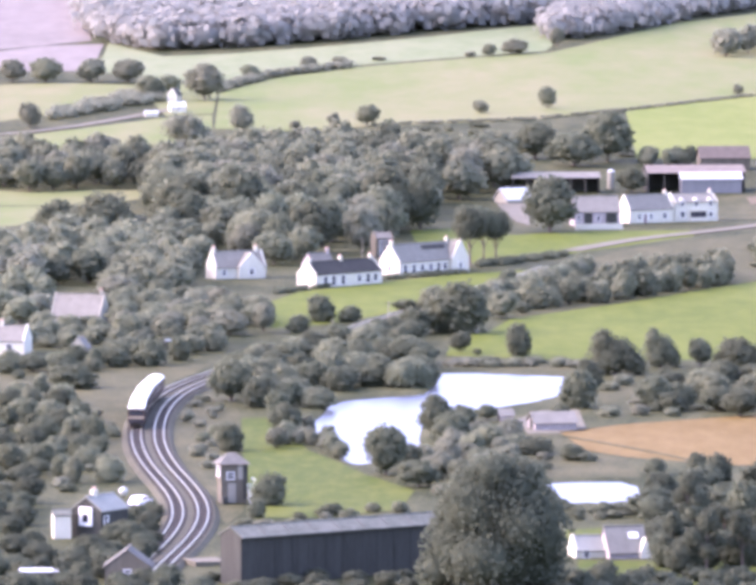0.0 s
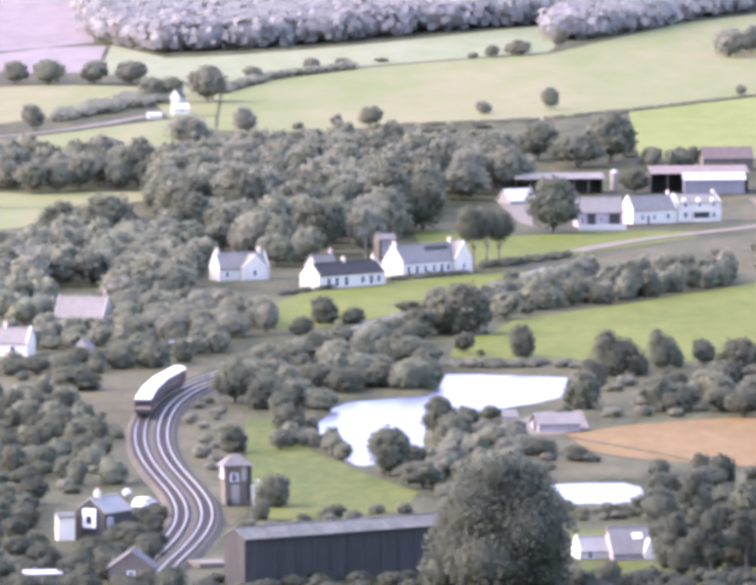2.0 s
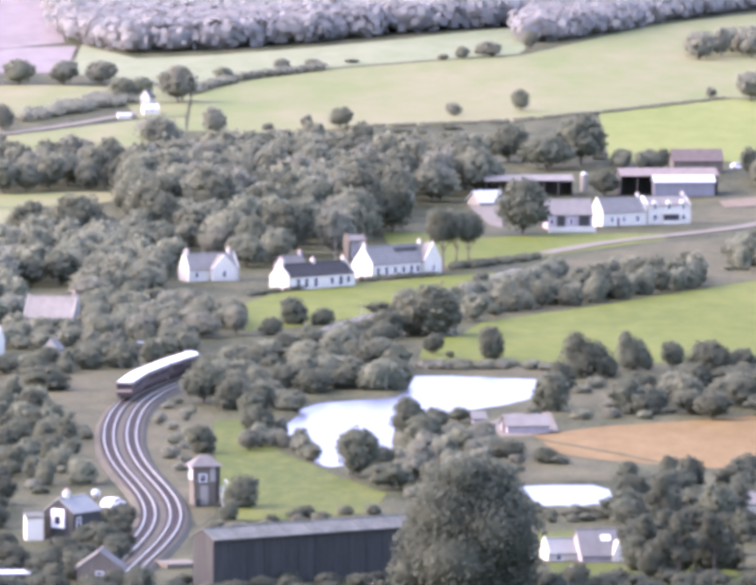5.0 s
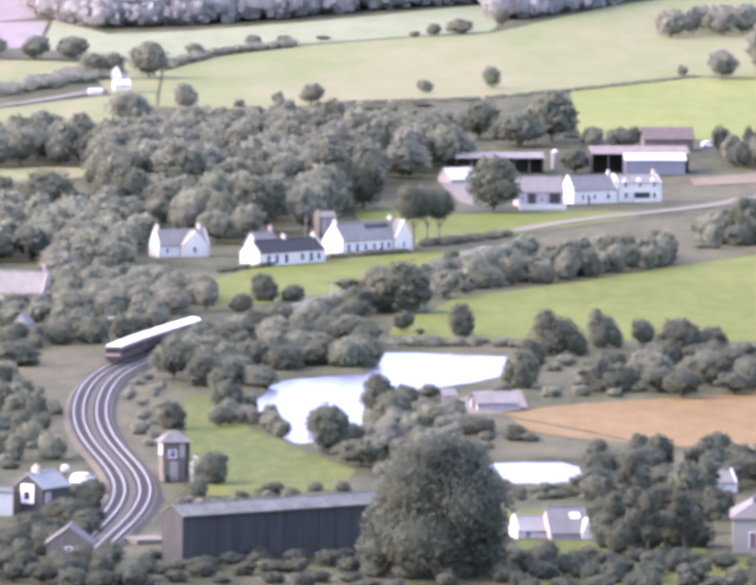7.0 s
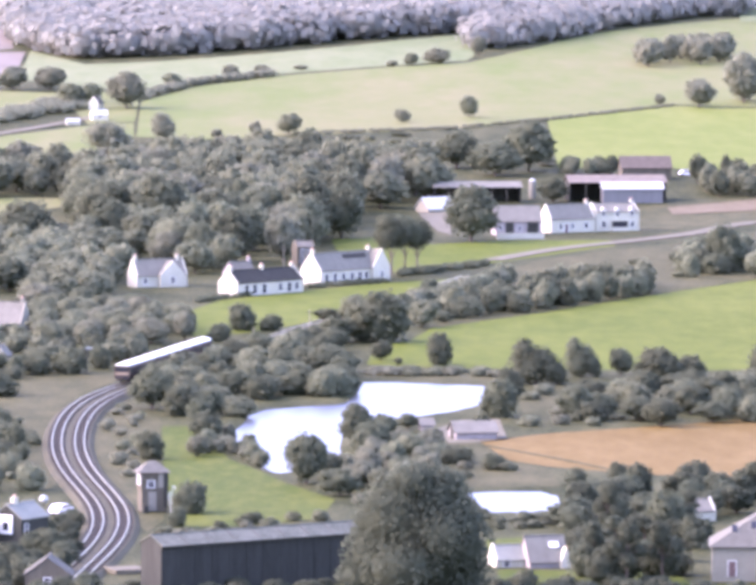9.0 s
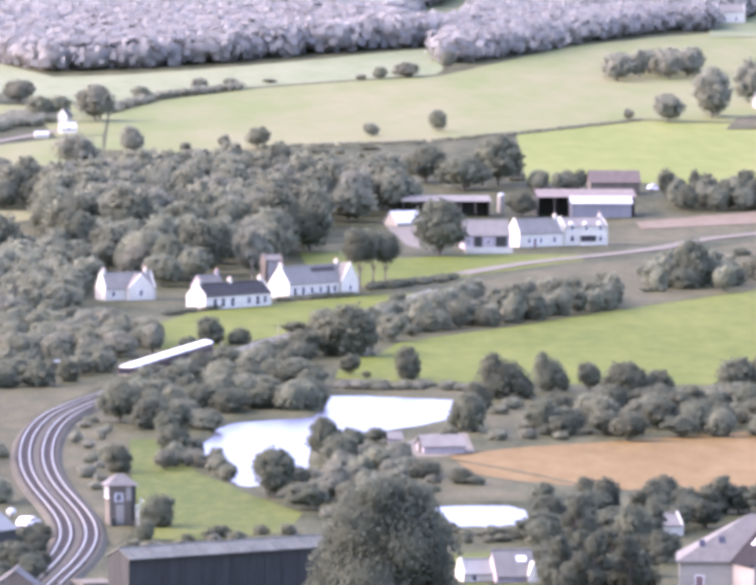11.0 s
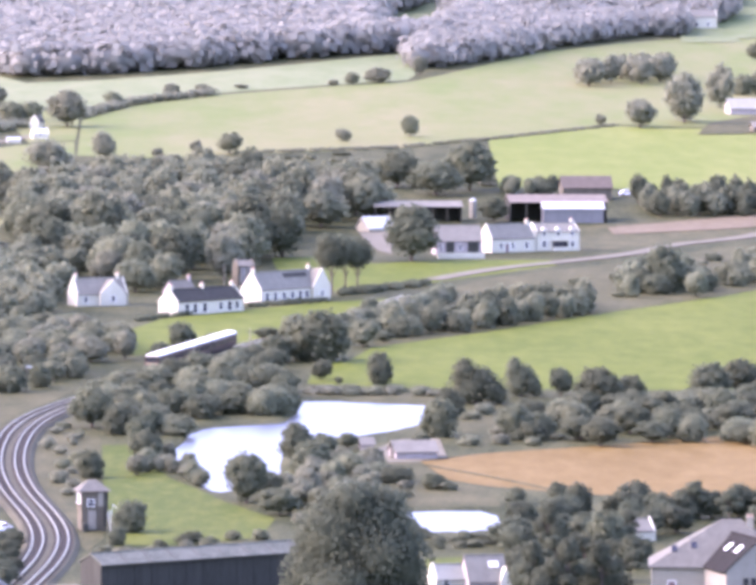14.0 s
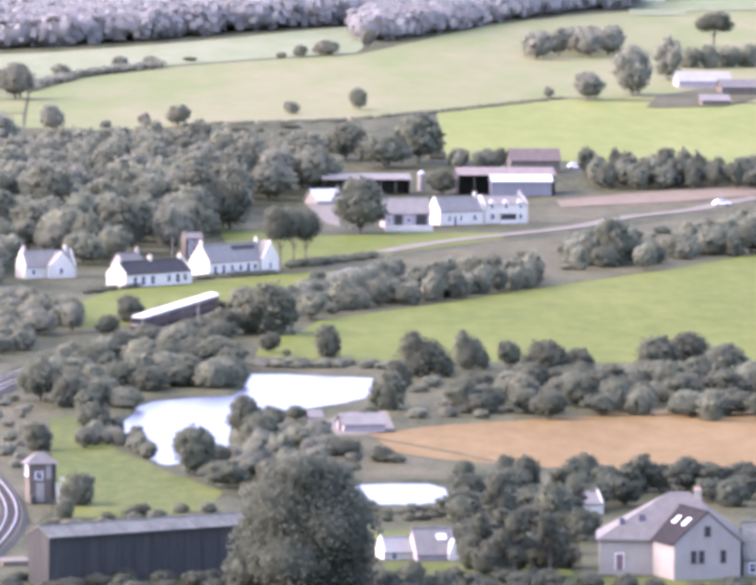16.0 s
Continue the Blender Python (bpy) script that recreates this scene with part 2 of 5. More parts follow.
def make_ground():
    gx = ticks((-4500, -300, 350), (-300, -90, 30), (-90, 140, 2.3), (140, 320, 30), (320, 4500, 350))
    gy = ticks((-2500, 0, 250), (0, 860, 43), (860, 1400, 2.5), (1400, 2000, 8), (2000, 2700, 14), (2700, 4900, 120))
    verts = []
    boxed = [(min(a for a, _ in p) - 4, max(a for a, _ in p) + 4, min(b for _, b in p) - 4, max(b for _, b in p) + 4) for p in PONDS]
    for y in gy:
        for x in gx:
            z = lie(x, y)
            for p, (x0, x1, y0, y1) in zip(PONDS, boxed):
                if x0 < x < x1 and y0 < y < y1:
                    z -= 1.4 * min(1.0, max(0.0, (shore(x, y, p) + 0.8) / 4))
            verts.append((x, y, z))
    n = len(gx)
    faces = [(j * n + i, j * n + i + 1, (j + 1) * n + i + 1, (j + 1) * n + i) for j in range(len(gy) - 1) for i in range(n - 1)]
    tagged(new("ground", mesh_of("ground", verts, faces, ROUGH, True)), "rough olive grassland on the valley floor and hills", "ground", "", "structure")
    for p in PONDS:
        c = np.array(p).mean(0)
        wide = [tuple(c + (np.array(q) - c) * 1.03) for q in p]
        me = mesh_of("water", [(x, y, -0.28) for x, y in wide], [tuple(range(len(wide)))], WATER)
        tagged(new("water", me), "still pond water with a bright sky reflection", "water", "", "structure")


make_ground()

FIELDS = [
    ("pasture", PASTURE, 6, "yellow-green grazed pasture below the white cottages", [(-22.18, 1384.5), (-15.59, 1418.1), (1.55, 1446.5), (18.32, 1470.3), (37.98, 1487.6), (29.66, 1446.5), (20.17, 1393.4), (8.84, 1374.4), (1.46, 1359.7), (-8.42, 1335.7), (-19.88, 1324.1)]),
    ("pasture", PASTURE, 6, "long yellow-green pasture beside the ponds", [(24.93, 1347.6), (48.06, 1389.6), (76.07, 1447.9), (97.28, 1487.6), (127.7, 1554.6), (103.2, 1255.0), (65.83, 1251.9), (37.51, 1254.0), (26.60, 1255.0), (11.94, 1262.3), (13.64, 1303.6), (19.92, 1314.9)]),
    ("barley_field", STUBBLE, 6, "ripe orange barley field behind a hedge", [(28.13, 1114.7), (39.09, 1128.8), (60.24, 1145.0), (79.19, 1161.7), (96.59, 1174.3), (86.77, 1054.1), (55.75, 1059.3), (47.63, 1065.2), (37.21, 1074.3), (31.37, 1084.3)]),
    ("meadow", LAWN, 5, "green meadow between railway and pond", [(-21.71, 1139.0), (-16.38, 1140.7), (-10.48, 1084.3), (-6.02, 1066.7), (-1.69, 1046.8), (5.22, 1023.4), (3.08, 996.4), (-6.90, 987.3), (-16.78, 983.5), (-19.95, 1065.2)]),
    ("farm_lawn", PASTURE, 6, "grass paddock in front of the farm", [(7.12, 1610.6), (15.82, 1617.4), (29.46, 1593.7), (44.78, 1607.2), (69.69, 1610.6), (69.88, 1590.4), (52.69, 1554.6), (37.35, 1523.4), (25.72, 1499.3), (20.19, 1499.3), (8.01, 1573.9)]),
    ("hay_field", BRIGHT, 14, "bright fresh green field above the farm", [(68.47, 1991.1), (90.28, 2026.4), (107.4, 2048.2), (133.1, 2039.1), (166.8, 2033.6), (148.7, 1812.6), (123.3, 1812.6), (96.26, 1834.4), (65.91, 1837.3)]),
    ("hill_pasture", PALE, 18, "pale dry hillside pasture", [(-45.28, 2057.6), (-31.68, 2114.9), (-6.36, 2160.1), (25.78, 2190.3), (52.67, 2212.7), (70.57, 2265.4), (96.92, 2354.0), (127.0, 2424.2), (150.7, 2461.8), (203.8, 2488.0), (167.4, 2040.9), (133.5, 2044.5), (107.7, 2053.6), (68.64, 1996.3), (41.45, 1960.4), (-1.81, 1937.1), (-23.69, 1924.0), (-43.79, 1930.5)]),
    ("hill_field", FAR_PALE, 20, "smooth pale green field below the wooded hill", [(-85.71, 2293.6), (-65.96, 2221.8), (-45.31, 2229.2), (-12.66, 2254.4), (17.72, 2285.3), (57.29, 2341.9), (53.98, 2236.7), (51.32, 2218.6), (25.84, 2196.1), (-6.38, 2167.9), (-31.83, 2124.8), (-43.90, 2090.5), (-61.48, 2118.4), (-84.07, 2152.7)]),
    ("pale_pasture", PALE, 16, "dry tan pasture beside the lane", [(-117.9, 2088.8), (-93.51, 2105.7), (-69.12, 2092.2), (-66.31, 2048.2), (-84.45, 1991.1), (-109.6, 1940.4)]),
    ("pale_pasture", PALE, 16, "dry tan pasture below the lane", [(-106.9, 1892.2), (-87.76, 1917.6), (-59.75, 1967.1), (-45.58, 1980.7), (-44.44, 1930.5), (-56.19, 1849.3), (-81.79, 1840.3), (-105.3, 1864.4)]),
    ("pale_pasture", PALE, 12, "dry pasture round the hill cottages", [(-66.0, 2050.0), (-61.0, 2104.0), (-46.0, 2076.0), (-45.4, 1984.0), (-58.0, 1973.0)]),
    ("hill_field", PINK, 20, "pinkish bare field at the edge of the forest", [(-148.2, 2567.7), (-102.1, 2571.8), (-99.92, 2467.1), (-91.59, 2306.5), (-110.1, 2275.1), (-129.6, 2243.1)]),
    ("pale_pasture", PINK, 16, "pale hill field with a hedge below", [(-128.8, 2229.1), (-105.8, 2280.3), (-87.07, 2288.8), (-85.69, 2157.2), (-124.4, 2152.6)]),
    ("tan_field", PALE, 10, "small tan field among the trees", [(-98.73, 1747.3), (-84.18, 1736.7), (-68.22, 1744.7), (-52.37, 1742.0), (-55.77, 1721.0), (-73.01, 1693.1), (-81.11, 1627.8), (-91.33, 1615.7)]),
    ("embankment", SCRUB, 5, "dry tan scrub beside the railway", [(-67.96, 1229.6), (-58.77, 1244.7), (-43.57, 1239.6), (-28.72, 1244.7), (-31.13, 1224.6), (-36.56, 1200.4), (-39.10, 1168.0), (-39.25, 1120.4), (-37.78, 1084.3), (-34.72, 1046.8), (-37.59, 1029.0), (-47.15, 1108.1), (-51.44, 1154.6), (-64.82, 1172.5)]),
    ("embankment", SCRUB, 5, "brown weedy bank inside the railway curve", [(-25.28, 1200.4), (-21.84, 1145.9), (-21.48, 1088.2), (-18.65, 995.1), (-20.58, 975.9), (-22.66, 995.1), (-25.15, 1029.0), (-29.61, 1065.2), (-32.16, 1104.1), (-32.22, 1145.9), (-29.76, 1186.3)]),
    ("garden", LAWN, 5, "green garden grass round the cottage", [(25.14, 969.6), (31.23, 972.7), (30.55, 951.3), (25.63, 939.4)]),
    ("garden", LAWN, 5, "green garden grass before the houses", [(26.05, 931.9), (48.45, 929.0), (50.73, 913.9), (72.45, 916.6), (69.12, 874.1), (23.27, 874.1)]),
    ("bank", SCRUB, 5, "brown weedy bank between pond and barley", [(20.60, 1112.2), (28.07, 1112.2), (31.26, 1080.5), (37.11, 1071.3), (38.24, 1043.2), (24.94, 1043.2), (20.45, 1065.2)]),
    ("bank", SCRUB, 6, "brown rough bank below the farm road", [(21.36, 1410.2), (29.66, 1446.5), (37.94, 1486.1), (53.52, 1548.2), (70.36, 1577.1), (84.04, 1600.4), (107.9, 1650.8), (141.3, 1721.0), (127.9, 1557.7), (97.47, 1490.5), (76.21, 1450.6), (48.15, 1392.1), (26.84, 1352.4)]),
    ("shore", SCRUB, 5, "grey-brown weedy shore above the pond", [(11.91, 1259.2), (26.53, 1251.9), (37.39, 1249.9), (36.55, 1221.7), (32.25, 1229.6), (16.22, 1233.6), (11.09, 1233.6)]),
    ("yard", GRAVEL, 4, "pale trodden earth round the pond barn", [(21.64, 1135.6), (25.99, 1152.9), (32.23, 1154.6), (32.56, 1118.0), (28.09, 1113.0), (23.21, 1112.2)]),
    ("quarry_bank", SCRUB, 4, "bare weedy bank beside the thicket", [(36.22, 1189.1), (38.95, 1214.8), (43.31, 1227.6), (45.92, 1213.8), (43.85, 1186.3), (39.74, 1170.7), (36.49, 1167.1)]),
    ("yard", SCRUB, 8, "brown earth yard beside the farm road", [(81.47, 1723.6), (107.7, 1756.7), (138.0, 1752.7), (134.7, 1710.6), (102.9, 1678.1), (77.47, 1638.4)]),
]
for name, mat, step, label, outline in FIELDS:
    sheet(name, outline, mat, 0.03 if max(y for _, y in outline) < 2040 else 0.1, step, label)

# lanes
ribbon("road", line([(40.82, 1538.8), (55.57, 1577.1), (70.32, 1600.4), (85.29, 1624.3), (94.33, 1645.4), (101.6, 1674.4), (112.2, 1681.9), (124.4, 1710.6), (139.1, 1736.7)], 6, 8), 5.0, GRAVEL, 0.2, "pale farm road climbing past the hedge", "road")
ribbon("road", line([(-107.6, 1904.8), (-94.66, 1914.4), (-86.42, 1930.5), (-77.96, 1945.3), (-64.14, 1980.7), (-58.58, 1994.6), (-53.61, 2008.6)], 6, 8), 4.0, GRAVEL, 0.2, "pale hill lane beside a hedge", "road")

ribbon("farm_track", line([(28.84, 1107.3), (37.07, 1091.4), (44.42, 1074.3), (49.57, 1060.8)], 5, 8), 1.1, SCRUB, 0.1, "thin trodden track across the barley field", "track")

# ---- railway: two tracks in an S-curve ----
LEFT = [(-32.20, 905.6), (-30.27, 930.8), (-28.66, 943.5), (-27.28, 964.6), (-26.94, 985.4), (-27.72, 1001.7), (-30.50, 1027.6), (-34.04, 1054.1), (-36.74, 1088.2), (-37.62, 1112.2), (-37.84, 1139.0), (-36.95, 1169.5), (-34.46, 1192.0), (-30.52, 1211.0), (-27.11, 1222.6), (-22.95, 1243.0), (-19.01, 1260.0), (-14.14, 1281.0), (-7.39, 1308.5), (0.54, 1342.0), (7.92, 1373.2), (16.63, 1410.2), (25.78, 1446.5), (34.35, 1481.8)]
TRACK = line(LEFT)
TANGENT = np.gradient(TRACK, axis=0)
SIDE = np.stack([TANGENT[:, 1], -TANGENT[:, 0]], 1) / np.hypot(*TANGENT.T)[:, None]
OTHER = TRACK + SIDE * 3.5
ribbon("trackbed", TRACK + SIDE * 1.75, 6.7, BALLAST, 0.05, "grey-brown ballast bed of the double railway track", "ballast", 0.45)
TOP = 0.52


def make_track(way, name_label):
    t = np.gradient(way, axis=0)
    n = np.stack([t[:, 1], -t[:, 0]], 1) / np.hypot(*t.T)[:, None]
    track = thing("railway_track", name_label, "railway", (way[0][0], way[0][1], 0.0), 0, "tracks of the line")
    o = way[0]
    for off in (-0.7175, 0.7175):
        p = way + n * off - o
        verts, faces = [], []
        shape = ((-0.11, 0.10), (0.11, 0.10), (0.085, 0.24), (-0.085, 0.24))
        for (x, y), (nx, ny) in zip(p, n):
            verts += [(x + nx * c, y + ny * c, TOP + z) for c, z in shape]
        for i in range(len(p) - 1):
            for k in range(4):
                a, b = i * 4 + k, i * 4 + (k + 1) % 4
                faces.append((a, b, b + 4, a + 4))
        ob = new("rail", mesh_of("rail", verts, faces, RAIL))
        ob.parent = track
    d = np.concatenate([[0], np.cumsum(np.hypot(*np.diff(way, axis=0).T))])
    verts, faces = [], []
    for s in np.arange(1, min(d[-1] - 1, 330), 0.75):
        x, y = np.interp(s, d, way[:, 0]) - o[0], np.interp(s, d, way[:, 1]) - o[1]
        i = min(len(n) - 1, int(s / 3))
        u = np.array((n[i][0], n[i][1]))
        w = np.array((-u[1], u[0]))
        b = len(verts)
        for z in (TOP - 0.06, TOP + 0.10):
            for c, e in ((-1.3, -0.13), (1.3, -0.13), (1.3, 0.13), (-1.3, 0.13)):
                q = u * c + w * e
                verts.append((x + q[0], y + q[1], z))
        faces += [(b + 4, b + 5, b + 6, b + 7), (b, b + 1, b + 5, b + 4), (b + 1, b + 2, b + 6, b + 5), (b + 2, b + 3, b + 7, b + 6), (b + 3, b, b + 4, b + 7)]
    ob = new("sleeper_bed", mesh_of("sleeper_bed", verts, faces, SLEEPER))
    ob.parent = track
    tagged(ob, "dark timber sleepers", "", "", "stuff")


make_track(TRACK, "shining steel railway track on dark sleepers, carrying the train")
make_track(OTHER, "shining steel railway track on dark sleepers, empty")


# ---- trees ----
def blob(center, radii, rng, verts, faces, rings=5, seg=8, jitter=0.1):
    b = len(verts)
    for i in range(rings + 1):
        for k in range(seg):
            th, ph = math.pi * i / rings, 2 * math.pi * (k + 0.5 * (i % 2)) / seg
            r = 1 + rng.uniform(-jitter, jitter)
            verts.append((center[0] + radii[0] * r * math.sin(th) * math.cos(ph), center[1] + radii[1] * r * math.sin(th) * math.sin(ph), center[2] + radii[2] * r * math.cos(th)))
    for i in range(rings):
        for k in range(seg):
            a, c = b + i * seg + k, b + i * seg + (k + 1) % seg
            faces.append((a, c, c + seg, a + seg))


def crown_mesh(name, lobes, leaves, size, mat, seed, stray=0.45):
    """Lobes of foliage: rough cores wrapped in many small tufts that stand off them."""
    rng = random.Random(seed)
    verts, faces = [], []
    for c, r in lobes:
        fine = max(r) > 0.25
        blob(c, [k * 0.86 for k in r], rng, verts, faces, 5 if fine else 3, 8 if fine else 6)
    total = sum(r[0] * r[2] for _, r in lobes)
    for c, r in lobes:
        for _ in range(int(leaves * r[0] * r[2] / total)):
            u = Vector((rng.gauss(0, 1), rng.gauss(0, 1), rng.gauss(0.25, 1))).normalized()
            k = rng.uniform(0.8, 1.16) + 0.1 * rng.random() ** 3
            p = Vector((c[0] + u.x * r[0] * k, c[1] + u.y * r[1] * k, c[2] + u.z * r[2] * k))
            nrm = (u + Vector((rng.gauss(0, stray), rng.gauss(0, stray), rng.gauss(0.25, stray)))).normalized()
            t = nrm.orthogonal().normalized()
            t = (Matrix.Rotation(rng.uniform(0, 6.28), 3, nrm) @ t)
            w = nrm.cross(t)
            s = size * rng.uniform(0.6, 1.3)
            b = len(verts)
            verts += [tuple(p - t * s - nrm * s * 0.3), tuple(p + w * s * 0.7), tuple(p + t * s - nrm * s * 0.3), tuple(p - w * s * 0.7)]
            faces += [(b, b + 1, b + 3), (b + 1, b + 2, b + 3)]
    return mesh_of(name, verts, faces, mat, True)


def trunk_mesh(name, top, girth, limbs, seed, spread=0.22):
    rng = random.Random(seed)
    verts, faces = [], []

    def tube(a, b, ra, rb, seg=6):
        a, b = Vector(a), Vector(b)
        q = (b - a).to_track_quat("Z", "Y").to_matrix()
        n = len(verts)
        for p, r in ((a, ra), (b, rb)):
            verts.extend(tuple(p + q @ Vector((r * math.cos(6.2832 * k / seg), r * math.sin(6.2832 * k / seg), 0))) for k in range(seg))
        for k in range(seg):
            faces.append((n + k, n + (k + 1) % seg, n + seg + (k + 1) % seg, n + seg + k))

    tube((0, 0, -0.04), (0.01, 0, top * 0.5), girth, girth * 0.75)
    tube((0.01, 0, top * 0.5), (0, 0.01, top), girth * 0.75, girth * 0.3)
    for k in range(limbs):
        z = top * rng.uniform(0.35, 0.8)
        a = k * 2.4
        tube((0, 0, z), (spread * math.cos(a), spread * math.sin(a), z + 0.2), girth * 0.45, girth * 0.12, 5)
    return mesh_of(name, verts, faces, BARK, True)


def lobes_round(rng, n, z0, z1, wide, lump):
    """One large mass of leaves with lumps standing a little out of it, lopsided as trees grow."""
    mid, tall = (z0 + z1) / 2, (z1 - z0) / 2
    lean = rng.uniform(0, 6.28)
    sx, sy = 0.07 * math.cos(lean), 0.07 * math.sin(lean)
    out = [((0, 0, mid - tall * 0.06), (wide, wide, tall * 0.9)),
           ((sx, sy, mid + tall * 0.18), (wide * 0.84, wide * 0.84, tall * 0.76)),
           ((-sx * 1.6, -sy * 1.6, mid - tall * 0.3), (wide * 0.86, wide * 0.86, tall * 0.62))]
    for k in range(n):
        up = -0.55 + 1.5 * (k + 0.5) / n
        a, up = k * 2.39996 + rng.uniform(-0.5, 0.5), min(0.97, up)
        g = math.sqrt(1 - up * up) * wide * rng.uniform(0.62, 0.98)
        s = lump * rng.uniform(0.6, 1.25)
        z = mid + tall * 0.78 * up * rng.uniform(0.85, 1.08)
        out.append(((g * math.cos(a) + sx * up, g * math.sin(a) + sy * up, z), (s, s, s * rng.uniform(0.75, 1.15))))
    return out


KINDS, DENSE = {}, {}  # single trees, and lighter forms for dense woods


def kind(name, shapes, leaves, size, mat, trunk):
    """A kind of tree, in as many forms as shapes gives."""
    seed = sum(map(ord, name))
    KINDS[name], DENSE[name] = [], []
    for k, lobes in enumerate(shapes):
        stem = trunk_mesh("trunk", *trunk, seed + 1 + k) if trunk else None
        KINDS[name].append((crown_mesh("crown", lobes, leaves, size, mat, seed + 7 * k, 0.6), stem))
        if leaves < 5000:
            DENSE[name].append((crown_mesh("crown", lobes, leaves * 0.4, size * 1.5, mat, seed + 7 * k, 0.6), stem))


G = random.Random(11)
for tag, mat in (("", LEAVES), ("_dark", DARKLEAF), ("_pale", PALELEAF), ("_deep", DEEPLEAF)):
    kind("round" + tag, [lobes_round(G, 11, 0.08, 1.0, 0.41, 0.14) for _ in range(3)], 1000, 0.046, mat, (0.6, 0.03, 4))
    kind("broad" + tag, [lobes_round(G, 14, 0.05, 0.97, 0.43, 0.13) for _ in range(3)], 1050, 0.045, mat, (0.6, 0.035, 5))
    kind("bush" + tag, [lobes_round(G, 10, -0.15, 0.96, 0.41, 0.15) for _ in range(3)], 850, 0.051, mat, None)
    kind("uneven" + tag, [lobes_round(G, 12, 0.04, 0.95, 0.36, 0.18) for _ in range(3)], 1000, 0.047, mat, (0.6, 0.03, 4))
kind("windswept" , [[((-0.08, 0, 0.34), (0.36, 0.36, 0.37)), ((-0.17, 0, 0.66), (0.21, 0.24, 0.27)), ((-0.20, 0.05, 0.86), (0.12, 0.15, 0.14)), ((0.06, 0, 0.5), (0.27, 0.28, 0.3)), ((0.22, 0, 0.32), (0.24, 0.28, 0.26)), ((0.36, 0, 0.18), (0.17, 0.22, 0.19))],
                    [((-0.02, 0, 0.36), (0.34, 0.34, 0.38)), ((-0.22, 0, 0.76), (0.14, 0.2, 0.24)), ((0.1, 0, 0.68), (0.22, 0.24, 0.26)), ((0.24, 0, 0.4), (0.22, 0.24, 0.3)), ((-0.26, 0, 0.34), (0.2, 0.24, 0.2))]], 1700, 0.034, DARKLEAF, (0.6, 0.03, 4))
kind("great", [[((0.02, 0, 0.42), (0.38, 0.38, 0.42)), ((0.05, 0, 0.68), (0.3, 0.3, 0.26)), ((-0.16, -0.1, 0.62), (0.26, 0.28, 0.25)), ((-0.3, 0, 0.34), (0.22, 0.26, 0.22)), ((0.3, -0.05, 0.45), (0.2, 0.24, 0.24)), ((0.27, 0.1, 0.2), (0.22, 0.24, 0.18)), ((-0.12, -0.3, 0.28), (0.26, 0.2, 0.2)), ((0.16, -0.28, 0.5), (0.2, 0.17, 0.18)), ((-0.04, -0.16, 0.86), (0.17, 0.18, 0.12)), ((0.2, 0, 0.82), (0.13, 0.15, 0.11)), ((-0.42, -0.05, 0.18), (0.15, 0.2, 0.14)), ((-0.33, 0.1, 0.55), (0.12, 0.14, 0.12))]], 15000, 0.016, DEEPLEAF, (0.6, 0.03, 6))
kind("pine", [[((0.05, 0, 0.70), (0.46, 0.46, 0.2)), ((-0.26, 0.1, 0.60), (0.32, 0.34, 0.17)), ((0.28, -0.1, 0.61), (0.30, 0.32, 0.17)), ((-0.08, 0.1, 0.84), (0.34, 0.34, 0.14)), ((0.2, 0, 0.8), (0.2, 0.2, 0.13))],
              [((-0.05, 0, 0.72), (0.44, 0.44, 0.22)), ((0.24, 0.1, 0.58), (0.36, 0.34, 0.16)), ((-0.3, -0.1, 0.68), (0.28, 0.28, 0.14)), ((0.14, 0.1, 0.86), (0.32, 0.32, 0.13)), ((-0.2, 0, 0.52), (0.2, 0.2, 0.08))]], 1600, 0.034, DARKLEAF, (0.75, 0.036, 5))
kind("thin", [[((0.05, 0, 0.8), (0.2, 0.2, 0.18)), ((-0.17, 0.1, 0.62), (0.18, 0.18, 0.12)), ((0.2, -0.05, 0.55), (0.16, 0.16, 0.11)), ((-0.05, -0.1, 0.42), (0.15, 0.15, 0.1)), ((0.12, 0.05, 0.95), (0.12, 0.12, 0.07))]], 750, 0.03, DEEPLEAF, (0.85, 0.02, 9, ))

WORDS = {"round": "rounded broadleaf tree with a dense dull green crown", "broad": "broad leafy tree with a lumpy grey-green crown",
         "bush": "low dense shrub of dull green leaves", "uneven": "uneven leafy tree with gaps in its crown",
         "windswept": "dark broadleaf tree with a crown sloping away from the wind", "great": "huge dark broadleaf tree beside the long shed", "pine": "tall pine with a bare trunk and flat dark crown",
         "thin": "slender open tree with thin branches and sparse leaves"}
TONE = {"": "", "dark": ", dark", "pale": ", pale grey-green", "deep": ", deep green"}


def plant(sort, x, y, h, w, rng, group="", turn=None):
    base, _, tone = sort.partition("_")
    small = base == "bush"
    crown, trunk = rng.choice(KINDS[sort])
    ob = new("bush" if small else "tree")
    ob.empty_display_size = 0.5
    ob.matrix_world = Matrix.LocRotScale((x, y, lie(x, y)), Euler((0, 0, rng.uniform(0, 6.28) if turn is None else turn)), (w, w, h))
    tagged(ob, WORDS[base] + TONE[tone], "bush" if small else "tree", group)
    for name, me in (("crown", crown), ("trunk", trunk)):
        if me:
            p = new(name, me)
            p.parent = ob
    return ob


def row(sorts, rows, seed, group="", turn=None):
    rng = random.Random(seed)
    for x, y, h, w in rows:
        plant(rng.choice(sorts), x, y, h, w * 1.15, rng, group, turn)


